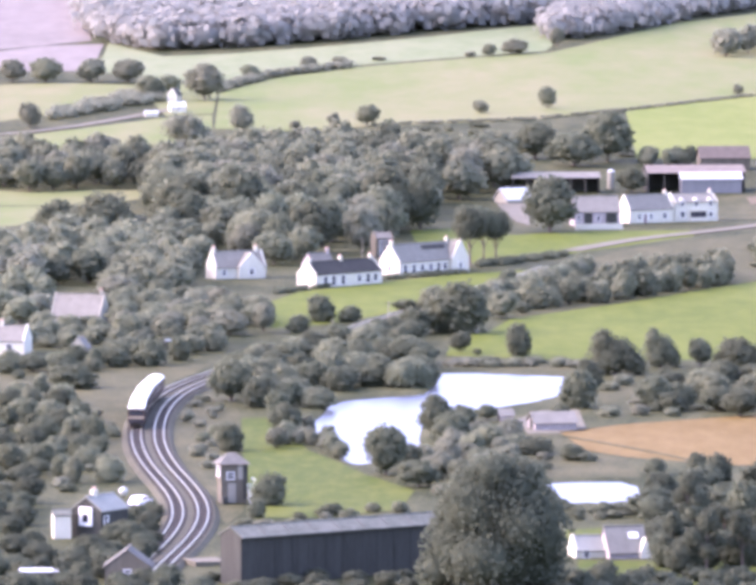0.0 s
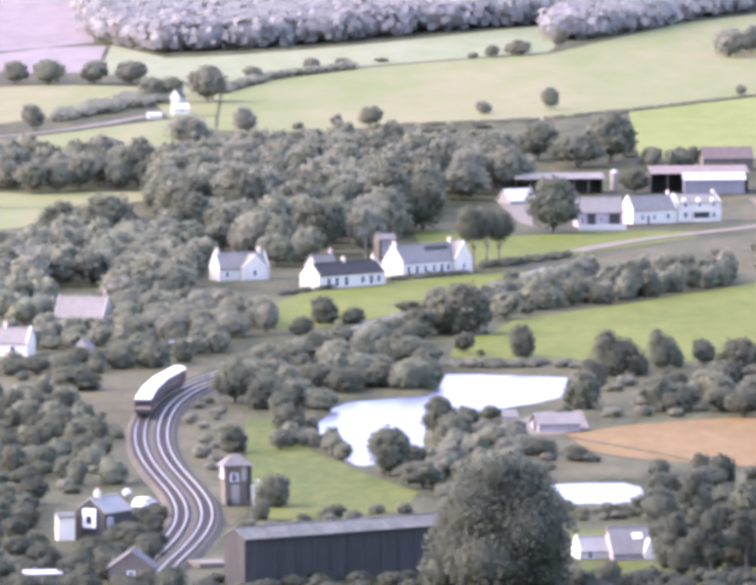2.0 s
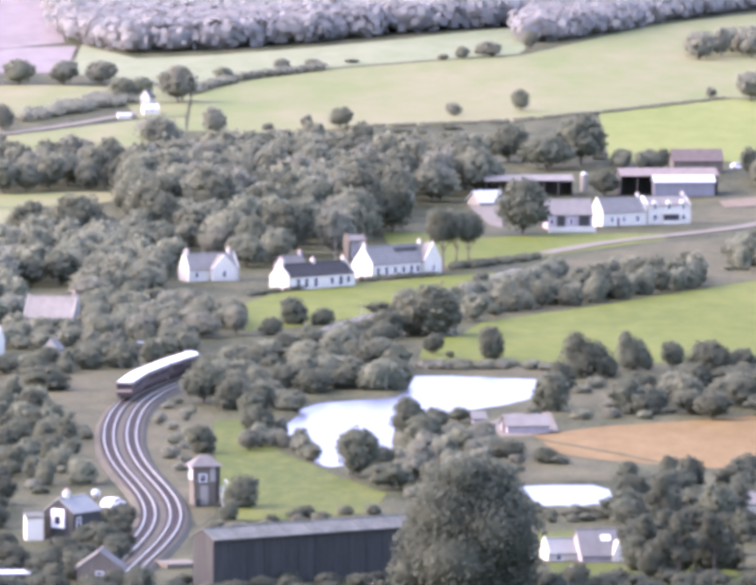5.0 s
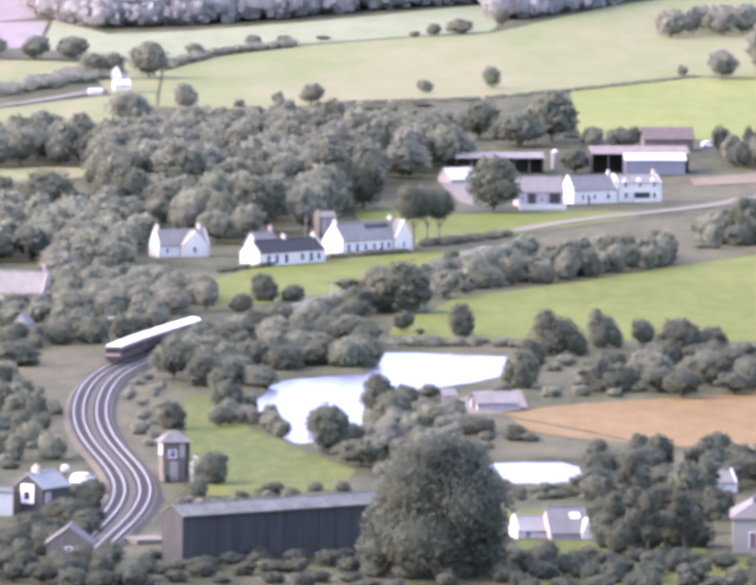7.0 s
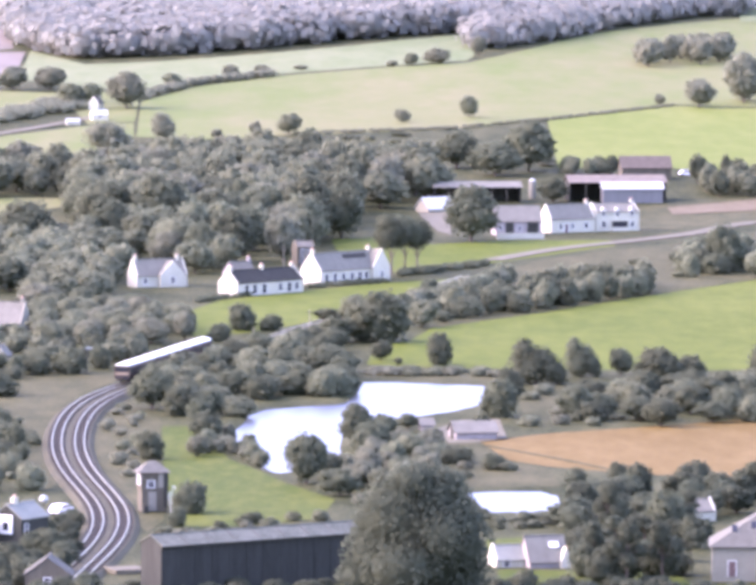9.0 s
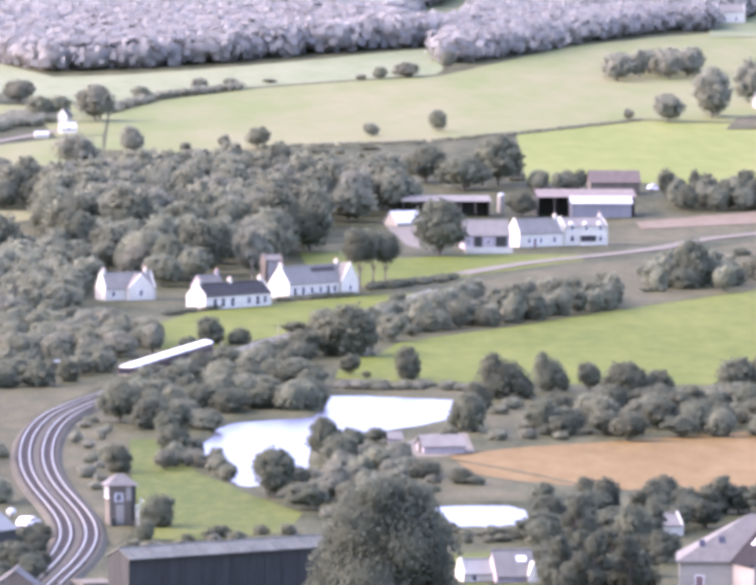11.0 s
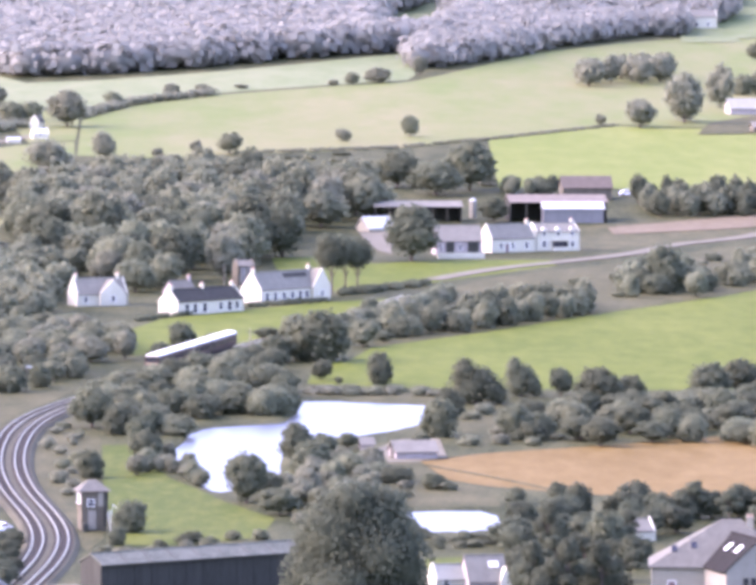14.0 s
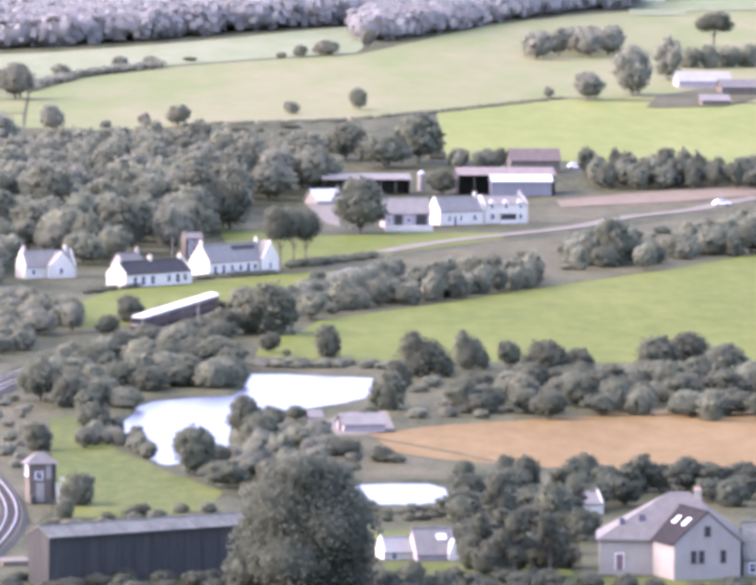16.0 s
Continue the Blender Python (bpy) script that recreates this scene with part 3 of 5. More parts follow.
def joined(places, group, seed):
    """A wood too thick to count: all crowns and trunks in one mesh."""
    verts, faces, tones, n = [], [], [], 0
    rng = random.Random(seed)
    mats = [LEAVES, DARKLEAF, PALELEAF, DEEPLEAF, BARK]
    for sort, x, y, h, w in places:
        for me in rng.choice(DENSE[sort]):
            if not me:
                continue
            c = np.empty(len(me.vertices) * 3)
            me.vertices.foreach_get("co", c)
            c = c.reshape(-1, 3) * (w, w, h)
            a = rng.uniform(0, 6.28)
            q = np.stack([c[:, 0] * math.cos(a) - c[:, 1] * math.sin(a) + x, c[:, 0] * math.sin(a) + c[:, 1] * math.cos(a) + y, c[:, 2] + lie(x, y)], 1)
            verts += q.tolist()
            faces += [tuple(i + n for i in f.vertices) for f in me.polygons]
            tones += [mats.index(me.materials[0])] * len(me.polygons)
            n += len(q)
    me = mesh_of("wood", verts, faces, LEAVES, True)
    for m in mats[1:]:
        me.materials.append(m)
    me.polygons.foreach_set("material_index", tones)
    tagged(new("wood", me), "dense " + group + ", dull grey-green leaves", "wood", "", "stuff")


def wood(sorts, outline, count, heights, widths, apart, seed, group, thick=False):
    """Trees strewn over a patch of ground, none closer than apart."""
    rng = random.Random(seed)
    count = int(count * 1.2) if thick else count
    p = np.array(outline)
    lo, hi = p.min(0), p.max(0)
    kept, places = [], []
    for _ in range(count * 60):
        if len(kept) >= count:
            break
        x, y = rng.uniform(lo[0], hi[0]), rng.uniform(lo[1], hi[1])
        if within(x, y, p) and all(abs(x - a) > apart or abs(y - b) > apart * 2 for a, b in kept):
            kept.append((x, y))
            spot = (rng.choice(sorts), x, y, rng.uniform(*heights), 0.84 * rng.uniform(*widths))
            if thick:
                places.append(spot)
            else:
                plant(*spot, rng, group)
    if thick:
        joined(places, group, seed)


MIX = ["round", "broad", "uneven", "round_dark", "broad_dark", "round", "broad_pale"]
# Hill trees take the pale leaves to imitate haze by colour.
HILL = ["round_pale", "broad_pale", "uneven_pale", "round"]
SHRUB = ["bush", "bush_dark", "bush_dark", "uneven_dark", "bush", "round_dark"]

# the great wood behind the cottages
wood(MIX, [(-40.36, 1805.4), (-7.78, 1816.9), (31.75, 1782.8), (32.21, 1743.3), (13.24, 1704.3), (7.38, 1668.9), (-16.09, 1668.9), (-40.68, 1668.9), (-51.02, 1678.1), (-52.81, 1756.7)], 100, (9, 12), (11, 16), 5.4, 1, "wood behind the cottages", True)
wood(MIX, [(-50.74, 1668.9), (-16.04, 1663.5), (10.79, 1678.1), (8.54, 1573.9), (1.65, 1541.9), (-14.49, 1502.3), (-22.17, 1511.3), (-37.79, 1549.8), (-47.79, 1607.2)], 48, (8.5, 11.5), (10, 15), 5.4, 51, "trees at the edge of the wood")
wood(MIX, [(-102.8, 1819.8), (-87.63, 1808.2), (-54.78, 1802.5), (-51.43, 1750.0), (-68.32, 1747.3), (-84.31, 1739.3), (-98.89, 1750.0)], 46, (6.5, 9.5), (8, 12), 5, 2, "wood below the hill lane", True)
wood(MIX, [(-84.78, 1499.3), (-73.89, 1523.4), (-68.60, 1565.8), (-47.86, 1573.9), (-38.57, 1518.8), (-37.13, 1481.8), (-53.45, 1439.6), (-69.20, 1426.1), (-81.43, 1439.6)], 56, (6, 8), (8, 12), 5, 3, "wood behind the stone house", True)
wood(["round", "broad", "round_pale"], [(-50.13, 1362.1), (-44.91, 1384.5), (-33.54, 1374.4), (-27.63, 1356.0), (-21.63, 1350.0), (-19.84, 1309.2), (-33.28, 1292.5), (-46.08, 1287.0)], 40, (4.0, 5.6), (6, 9.5), 4, 4, "wood beside the railway")
wood(SHRUB + ["round"], [(-24.99, 1186.3), (-24.34, 1234.6), (-13.92, 1265.5), (-5.55, 1292.5), (8.46, 1314.9), (11.87, 1255.0), (8.54, 1200.4), (-1.91, 1186.3), (-7.41, 1174.3), (-13.94, 1128.8), (-20.45, 1154.6)], 62, (3.0, 5.4), (6, 9.5), 2.8, 5, "thicket beside the pond")
wood(SHRUB, [(-56.94, 1029.0), (-64.82, 1172.5), (-51.37, 1170.7), (-41.20, 1088.2), (-38.19, 1036.1), (-45.88, 1029.0)], 58, (2.3, 4.4), (4, 6.5), 3, 6, "scrub beside the railway")
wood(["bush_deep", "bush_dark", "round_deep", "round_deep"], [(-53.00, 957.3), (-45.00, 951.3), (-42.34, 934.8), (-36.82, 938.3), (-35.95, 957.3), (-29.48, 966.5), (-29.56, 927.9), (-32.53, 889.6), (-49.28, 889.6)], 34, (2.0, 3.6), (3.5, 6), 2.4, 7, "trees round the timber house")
wood(["bush_dark", "bush_dark", "uneven_dark", "bush"], [(28.52, 1368.3), (48.32, 1397.2), (70.66, 1442.4), (70.40, 1467.5), (49.78, 1439.6), (29.78, 1406.3)], 46, (3.6, 6.2), (5, 8), 3, 8, "hedge above the pasture", True)
wood(["round_dark", "bush_dark", "bush", "uneven_dark"], [(44.37, 1200.4), (49.60, 1200.4), (66.23, 1209.9), (97.07, 1209.9), (92.04, 1137.3), (70.43, 1145.9), (54.72, 1139.0), (43.59, 1147.6)], 54, (3.2, 5.4), (6, 10), 2.6, 9, "thicket behind the barley field")
wood(["thin", "uneven_deep", "round_deep", "bush_deep"], [(37.99, 1008.4), (48.09, 1029.0), (59.55, 1036.1), (82.92, 1032.5), (80.47, 1001.7), (55.88, 995.1), (51.19, 933.6), (47.10, 902.9), (36.39, 908.4)], 44, (3.4, 5.6), (5.5, 8.5), 2.4, 10, "trees between the houses")
wood(["uneven_dark", "round_dark", "broad_dark", "uneven"], [(97.84, 1791.2), (110.7, 1805.4), (143.2, 1788.4), (140.7, 1756.7), (101.6, 1752.7)], 50, (3.6, 7.6), (4, 8), 2.6, 12, "shelter belt beside the farm", True)
wood(["bush", "uneven", "bush_dark"], [(77.05, 1481.8), (93.92, 1481.8), (98.28, 1526.4), (96.51, 1590.4), (84.29, 1541.9)], 14, (4, 6), (5, 8), 3.5, 13, "trees on the bank", True)
wood(["bush", "uneven", "bush_dark"], [(101.9, 1518.8), (124.1, 1541.9), (130.7, 1624.3), (107.1, 1573.9)], 16, (4, 6), (5, 8), 3.5, 14, "trees on the bank", True)
# Copse crowns are all pale, distance haze being put into their colour.
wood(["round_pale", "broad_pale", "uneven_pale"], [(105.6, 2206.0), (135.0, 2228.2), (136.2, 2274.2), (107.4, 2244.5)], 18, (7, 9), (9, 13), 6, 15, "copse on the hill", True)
wood(["bush", "uneven_pale", "bush_pale"], [(-16.36, 1088.2), (-10.83, 1120.4), (-4.66, 1084.3), (-6.03, 1069.0), (-10.52, 1088.2)], 12, (2, 3.5), (3, 5), 2, 16, "reeds and bushes on the shore")
wood(["bush_pale", "uneven_pale", "bush", "uneven"], [(6.89, 1069.0), (13.02, 1102.5), (20.60, 1112.2), (23.50, 1108.1), (19.74, 1065.2), (20.45, 1029.0), (12.16, 1029.0), (6.72, 1043.2)], 26, (2.4, 4.2), (4, 7), 2.6, 17, "thicket between the ponds")
wood(["bush", "bush_dark"], [(24.69, 1004.4), (27.84, 996.4), (37.31, 999.1), (37.13, 985.4), (24.15, 982.2)], 18, (0.7, 1.3), (2, 4), 1.8, 18, "hedge below the small pond")

wood(MIX, [(-54.51, 1481.8), (-39.58, 1499.3), (-36.83, 1412.8), (-45.41, 1399.8), (-50.58, 1374.4), (-52.93, 1412.8)], 24, (5, 7), (8, 11), 4.5, 67, "wood above the stone house", True)
wood(MIX, [(-47.62, 1565.8), (-37.68, 1545.1), (-16.77, 1526.4), (-14.51, 1503.8), (-21.41, 1493.4), (-36.57, 1541.9), (-46.43, 1526.4)], 14, (5.5, 8), (9, 12), 5, 68, "trees behind the cottages")
wood(["bush", "bush_pale", "bush_dark"], [(-12.29, 1272.9), (-5.57, 1296.9), (1.42, 1326.4), (8.67, 1347.6), (8.46, 1314.9), (-2.08, 1290.3), (-11.28, 1255.0)], 18, (1.4, 2.6), (4, 6.5), 3, 69, "low thicket before the line", True)
wood(SHRUB + ["round"], [(-70.46, 1244.7), (-60.19, 1239.6), (-53.37, 1235.6), (-48.95, 1249.9), (-44.47, 1265.5), (-43.80, 1234.6), (-54.41, 1221.7), (-69.33, 1224.6)], 20, (2.4, 4), (4, 7), 3, 61, "bushes round the houses")
wood(MIX, [(-79.92, 1412.8), (-65.78, 1410.2), (-62.19, 1340.5), (-66.62, 1335.7), (-75.58, 1335.7)], 14, (4.5, 6.5), (6, 9), 4, 62, "trees round the houses", True)
wood(["bush_dark", "bush_deep", "bush_deep"], [(21.44, 922.2), (27.48, 916.6), (47.38, 908.4), (47.92, 884.4), (19.98, 884.4)], 20, (1.6, 3.2), (3, 5.5), 2.4, 63, "garden bushes", True)
wood(SHRUB, [(21.14, 1460.4), (29.25, 1426.1), (28.40, 1362.1), (24.18, 1356.0), (20.17, 1393.4)], 10, (2, 3.4), (4, 6), 3, 64, "bushes on the bank", True)
wood(["bush", "bush_pale"], [(13.10, 1251.9), (37.26, 1245.8), (36.90, 1233.6), (12.95, 1237.6)], 16, (0.9, 1.6), (4, 7), 3, 65, "low growth on the pond shore", True)
wood(["bush", "bush_pale", "uneven_pale"], [(-31.30, 1154.6), (-28.06, 1181.6), (-23.96, 1137.3), (-23.89, 1065.2), (-23.77, 1029.0), (-27.65, 1072.8)], 14, (1.0, 2.0), (2, 4), 2.2, 66, "weeds beside the line", True)
wood(["bush", "bush_dark", "round"], [(66.5, 1824.0), (79.5, 1830.0), (79.0, 1812.0), (66.3, 1805.4)], 8, (3.0, 5.0), (4.5, 8), 3.2, 84, "bushes behind the red barn")
# Trees on the hill, paled in colour as haze would pale them.
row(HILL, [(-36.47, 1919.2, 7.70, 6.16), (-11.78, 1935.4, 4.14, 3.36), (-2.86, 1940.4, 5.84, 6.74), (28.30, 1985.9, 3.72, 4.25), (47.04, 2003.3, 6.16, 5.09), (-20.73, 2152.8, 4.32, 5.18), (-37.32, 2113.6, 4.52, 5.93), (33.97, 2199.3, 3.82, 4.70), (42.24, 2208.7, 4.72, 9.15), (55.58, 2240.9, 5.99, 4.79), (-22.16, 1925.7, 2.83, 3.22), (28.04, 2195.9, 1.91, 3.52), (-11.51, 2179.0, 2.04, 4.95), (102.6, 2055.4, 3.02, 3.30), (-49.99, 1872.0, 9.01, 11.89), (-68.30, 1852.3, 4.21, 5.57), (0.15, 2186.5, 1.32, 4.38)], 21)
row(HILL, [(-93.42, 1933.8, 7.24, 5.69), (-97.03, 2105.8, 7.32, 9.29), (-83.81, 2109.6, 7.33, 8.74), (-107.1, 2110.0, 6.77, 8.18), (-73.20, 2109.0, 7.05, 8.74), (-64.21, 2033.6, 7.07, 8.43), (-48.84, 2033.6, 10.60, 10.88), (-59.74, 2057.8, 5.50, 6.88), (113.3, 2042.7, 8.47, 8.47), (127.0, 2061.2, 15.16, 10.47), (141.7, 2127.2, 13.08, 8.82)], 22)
row(["pine"], [(166.8, 2290.0, 11.5, 9.6)], 37)
row(["bush_dark", "round_dark", "bush"], [(152.2, 2185.0, 6.8, 7.0), (158.0, 2187.0, 7.4, 7.0), (164.4, 2192.0, 7.0, 7.5), (170.5, 2196.0, 7.6, 7.5), (127.4, 2070.0, 6.0, 7.5)], 38)
# tall trees close behind the cottages
row(["broad_dark", "round_dark"], [(-42.5, 1604.0, 14.2, 13.0), (-31.0, 1600.0, 15.0, 13.5), (-18.0, 1592.0, 12.6, 11.5), (-8.6, 1598.0, 13.0, 11.0), (1.5, 1606.0, 14.4, 12.5), (9.4, 1615.0, 12.6, 9.5), (-60.0, 1560.0, 11.5, 13.5), (-70.0, 1575.0, 9.0, 10.0)], 33, "tall trees behind the cottages")
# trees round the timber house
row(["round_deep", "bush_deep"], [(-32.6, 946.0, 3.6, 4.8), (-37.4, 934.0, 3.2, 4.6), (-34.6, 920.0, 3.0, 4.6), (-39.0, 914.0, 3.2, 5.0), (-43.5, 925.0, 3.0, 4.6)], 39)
# clumps on the bank below the farm road, and a tree belt behind the villa
row(["broad_dark"], [(89.1, 1506.0, 10.6, 7.8), (121.0, 1547.0, 7.0, 8.0)], 34)
row(["bush", "bush_dark"], [(84.2, 1503.0, 5.6, 7.0), (94.0, 1508.0, 6.0, 7.5), (98.0, 1512.0, 4.2, 6.0), (87.0, 1499.0, 4.6, 6.0), (106.0, 1534.0, 5.4, 7.0), (112.5, 1540.0, 6.4, 8.5), (127.0, 1552.0, 6.0, 8.0)], 35)
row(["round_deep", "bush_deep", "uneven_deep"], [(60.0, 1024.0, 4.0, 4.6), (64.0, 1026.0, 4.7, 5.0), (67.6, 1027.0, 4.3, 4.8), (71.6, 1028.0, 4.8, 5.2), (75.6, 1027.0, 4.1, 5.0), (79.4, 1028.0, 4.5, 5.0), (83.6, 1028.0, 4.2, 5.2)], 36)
# around the cottages and the farm
row(["round_dark"], [(38.24, 1603.8, 12.65, 12.01), (25.66, 1774.5, 10.68, 15.42), (40.03, 1834.4, 9.56, 11.04), (58.21, 1827.1, 12.46, 12.82), (49.26, 1812.6, 8.48, 13.33), (61.16, 1736.7, 5.80, 6.97)], 23)
row(["pine"], [(19.11, 1493.4, 12.78, 6.19), (22.00, 1499.3, 12.23, 5.81), (24.58, 1503.8, 11.26, 5.83)], 24, "three pines by the cottage")
row(["round_dark", "bush_dark", "uneven"], [(14.19, 1314.9, 9.84, 11.60), (-10.69, 1340.5, 5.56, 5.20), (-5.30, 1340.5, 3.23, 4.30), (24.63, 1262.3, 6.08, 4.56), (14.57, 1270.8, 3.74, 3.74), (17.44, 1262.3, 1.35, 1.52), (23.17, 1350.0, 5.41, 6.32), (5.58, 1364.6, 2.55, 5.47), (-14.46, 1314.9, 3.52, 4.39), (10.59, 1362.1, 5.46, 6.37)], 25)
# along the line
row(["bush_dark", "round_dark"], [(-39.47, 1241.7, 4.81, 6.31), (-34.59, 1251.9, 4.52, 3.68), (-23.88, 1170.7, 6.89, 6.89), (-50.85, 1195.6, 4.16, 7.99), (-22.42, 1084.3, 4.64, 4.06), (-15.09, 1003.1, 4.83, 4.83), (-16.61, 985.4, 2.90, 2.63), (-6.38, 989.9, 1.72, 3.18), (-14.43, 1108.1, 5.19, 5.19), (-19.75, 1159.0, 3.87, 4.65)], 26)
row(["round_dark", "uneven_dark"], [(1.12, 1046.8, 7.84, 6.72), (9.00, 1108.1, 6.81, 5.48), (4.32, 1054.1, 4.23, 4.93), (5.94, 1029.0, 4.13, 6.19)], 27)
row(["bush_dark", "round_dark"], [(32.33, 1158.1, 6.50, 5.88), (35.27, 1200.4, 4.81, 4.81), (28.74, 1139.0, 2.28, 3.05), (17.22, 1135.6, 2.58, 3.49), (13.23, 1120.4, 3.74, 4.49), (11.11, 1096.1, 5.13, 5.86)], 32)
row(["windswept"], [(40.23, 1221.7, 7.9, 9.2), (48.64, 1237.6, 6.9, 6.0)], 28, "", 0.0)
row(["round_dark", "uneven_dark"], [(55.54, 1239.6, 4.97, 4.14), (61.28, 1224.6, 6.22, 7.78), (67.30, 1229.6, 4.77, 4.93), (80.49, 1229.6, 6.58, 7.40), (86.61, 1234.6, 7.10, 6.60), (91.67, 1224.6, 5.73, 7.37)], 28)
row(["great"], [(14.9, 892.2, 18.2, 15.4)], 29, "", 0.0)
row(["bush_dark"], [(23.61, 1078.9, 2.60, 5.77), (29.14, 1069.0, 2.57, 4.29), (40.48, 1046.8, 2.66, 3.22), (46.81, 1046.8, 3.50, 3.64), (49.57, 969.6, 7.13, 5.83)], 30)
row(["thin"], [(41.58, 908.4, 9.11, 6.68), (37.64, 916.6, 7.97, 5.51), (46.29, 911.1, 8.53, 6.09), (41.49, 963.4, 8.37, 5.15)], 31)


CLEARINGS = [[(-2.43, 2594.9), (1.02, 2550.3), (12.64, 2488.5), (26.64, 2476.3), (29.59, 2590.6)], [(41.34, 2416.2), (46.03, 2495.9), (54.99, 2524.9), (75.29, 2555.5), (72.24, 2451.2), (54.95, 2376.0), (43.64, 2365.7)], [(168.0, 2470.0), (171.0, 2556.0), (178.0, 2572.0), (208.0, 2586.0), (205.0, 2490.0)], [(149.0, 2440.0), (153.0, 2516.0), (171.0, 2524.0), (170.0, 2450.0)]]
for outline in CLEARINGS:
    sheet("clearing", outline, FAR_PALE, 0.3, 20, "pale field in a gap of the forest")


def canopy(name, outline, count, size, mat, seed, label):
    """A far forest: overlapping crowns of leaf tufts, too many to count."""
    rng = random.Random(seed)
    p = np.array(outline)
    lo, hi = p.min(0), p.max(0)
    verts, faces = [], []
    done = 0
    while done < count:
        x, y = rng.uniform(lo[0], hi[0]), rng.uniform(lo[1], hi[1])
        if not within(x, y, p) or any(within(x, y, q) for q in CLEARINGS):
            continue
        done += 1
        z = lie(x, y)
        r, h = size * rng.uniform(0.8, 1.4), size * rng.uniform(1.2, 1.55)
        blob((x, y, z + h * 0.44), (r * 0.72, r * 0.72, h * 0.42), rng, verts, faces, 3, 6, 0.06)
        for _ in range(46):
            u = Vector((rng.gauss(0, 1), rng.gauss(0, 1), rng.gauss(0.3, 1))).normalized()
            k = rng.uniform(0.86, 1.12)
            q = Vector((x + u.x * r * k, y + u.y * r * k, z + h * 0.5 + u.z * h * 0.5 * k))
            nrm = (u + Vector((rng.gauss(0, 0.4), rng.gauss(0, 0.4), rng.gauss(0.2, 0.4)))).normalized()
            t = nrm.orthogonal().normalized()
            w = nrm.cross(t)
            s = size * 0.225 * rng.uniform(0.6, 1.3)
            b = len(verts)
            verts += [tuple(q - t * s), tuple(q + w * s), tuple(q + t * s), tuple(q - w * s)]
            faces.append((b, b + 1, b + 2, b + 3))
    return tagged(new(name, mesh_of(name, verts, faces, mat, True)), label, "forest", "", "stuff")


# Both forests wear the leaf colour that has haze painted in.
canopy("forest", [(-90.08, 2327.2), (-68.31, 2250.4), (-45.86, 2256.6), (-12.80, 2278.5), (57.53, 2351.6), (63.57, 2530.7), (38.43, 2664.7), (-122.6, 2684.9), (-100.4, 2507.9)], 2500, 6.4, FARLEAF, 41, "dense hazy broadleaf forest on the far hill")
canopy("forest", [(55.38, 2263.3), (73.11, 2297.7), (101.4, 2385.6), (134.7, 2469.9), (201.9, 2505.8), (207.2, 2571.5), (123.1, 2573.0), (65.27, 2530.8)], 1300, 5.4, FARLEAF, 42, "strip of woodland behind the hill pasture, haze painted into its leaves")
canopy("hedge", [(-45.41, 2063.4), (-31.77, 2120.8), (-6.36, 2160.1), (-6.38, 2167.9), (-31.92, 2130.8), (-45.74, 2078.9)], 64, 1.6, PALELEAF, 43, "thin hedge across the hill")
canopy("hedge", [(-1.82, 1938.7), (41.45, 1960.4), (68.53, 1992.8), (107.4, 2048.2), (107.8, 2055.4), (68.76, 1999.8), (41.59, 1967.1), (-1.82, 1945.3)], 448, 0.5, PALELEAF, 47, "thin hedge between two hill fields")
canopy("hedge", [(-88.40, 1960.4), (-61.54, 2026.4), (-61.51, 2048.2), (-72.64, 2033.6), (-89.16, 1977.3)], 96, 2.0, PALELEAF, 44, "hedge along the hill lane")
canopy("hedge", [(20.53, 1487.6), (39.24, 1517.3), (40.58, 1529.5), (20.67, 1497.8)], 96, 0.9, DARKLEAF, 45, "low clipped hedge along the farm road")
canopy("hedge", [(-20.23, 1410.2), (-13.74, 1423.4), (0.58, 1450.6), (18.32, 1470.3), (18.41, 1477.4), (0.59, 1457.6), (-13.79, 1428.8), (-20.38, 1420.8)], 144, 0.6, DARKLEAF, 46, "low garden hedge before the white cottages")


wood(["bush_deep", "round_deep", "bush_dark"], [(-58.12, 1025.5), (-48.94, 1020.7), (-45.83, 962.2), (-54.56, 962.2)], 12, (2.6, 4.2), (4, 6), 2.6, 81, "trees round the timber house")
wood(["bush_deep", "bush_dark"], [(-37.86, 985.4), (-30.64, 993.8), (-29.22, 962.2), (-34.35, 957.3)], 10, (1.8, 3.0), (3, 5), 2.2, 82, "trees round the timber house")
wood(["bush_deep", "bush_dark", "round_deep"], [(-50.92, 897.5), (-21.96, 897.5), (-21.33, 871.6), (-49.46, 871.6)], 26, (2.2, 3.8), (4, 6), 2.2, 83, "bushes at the foot of the hill")
way = np.concatenate([[0], np.cumsum(np.hypot(*np.diff(TRACK, axis=0).T))])
G = random.Random(91)
places = []
for s in np.arange(335, 660, 2.6):
    off = 8.2 + G.uniform(-0.8, 1.6)
    i = int(np.searchsorted(way, s))
    if i < len(TRACK):
        x, y = TRACK[i] + SIDE[i] * off
        places.append((G.choice(["bush", "bush_pale", "bush_dark"]), float(x), float(y), G.uniform(1.5, 2.4) * (1.6 if s > 480 else 1.0), G.uniform(3.2, 5.2)))
joined(places, "lineside bushes below the track", 92)
wood(["bush", "round", "bush_dark"], [(-47.0, 1290.0), (-30.0, 1292.0), (-26.0, 1272.0), (-31.0, 1262.0), (-46.0, 1268.0)], 14, (2.6, 4.4), (4.5, 7), 3.2, 85, "bushes above the railway curve", True)
wood(["bush", "round", "uneven"], [(-72.0, 1300.0), (-63.0, 1322.0), (-50.0, 1318.0), (-47.0, 1292.0), (-60.0, 1272.0)], 16, (2.2, 3.8), (4.5, 7), 3.4, 86, "bushes before the stone house", True)
LOW = ["bush", "bush_pale", "bush", "bush_dark"]
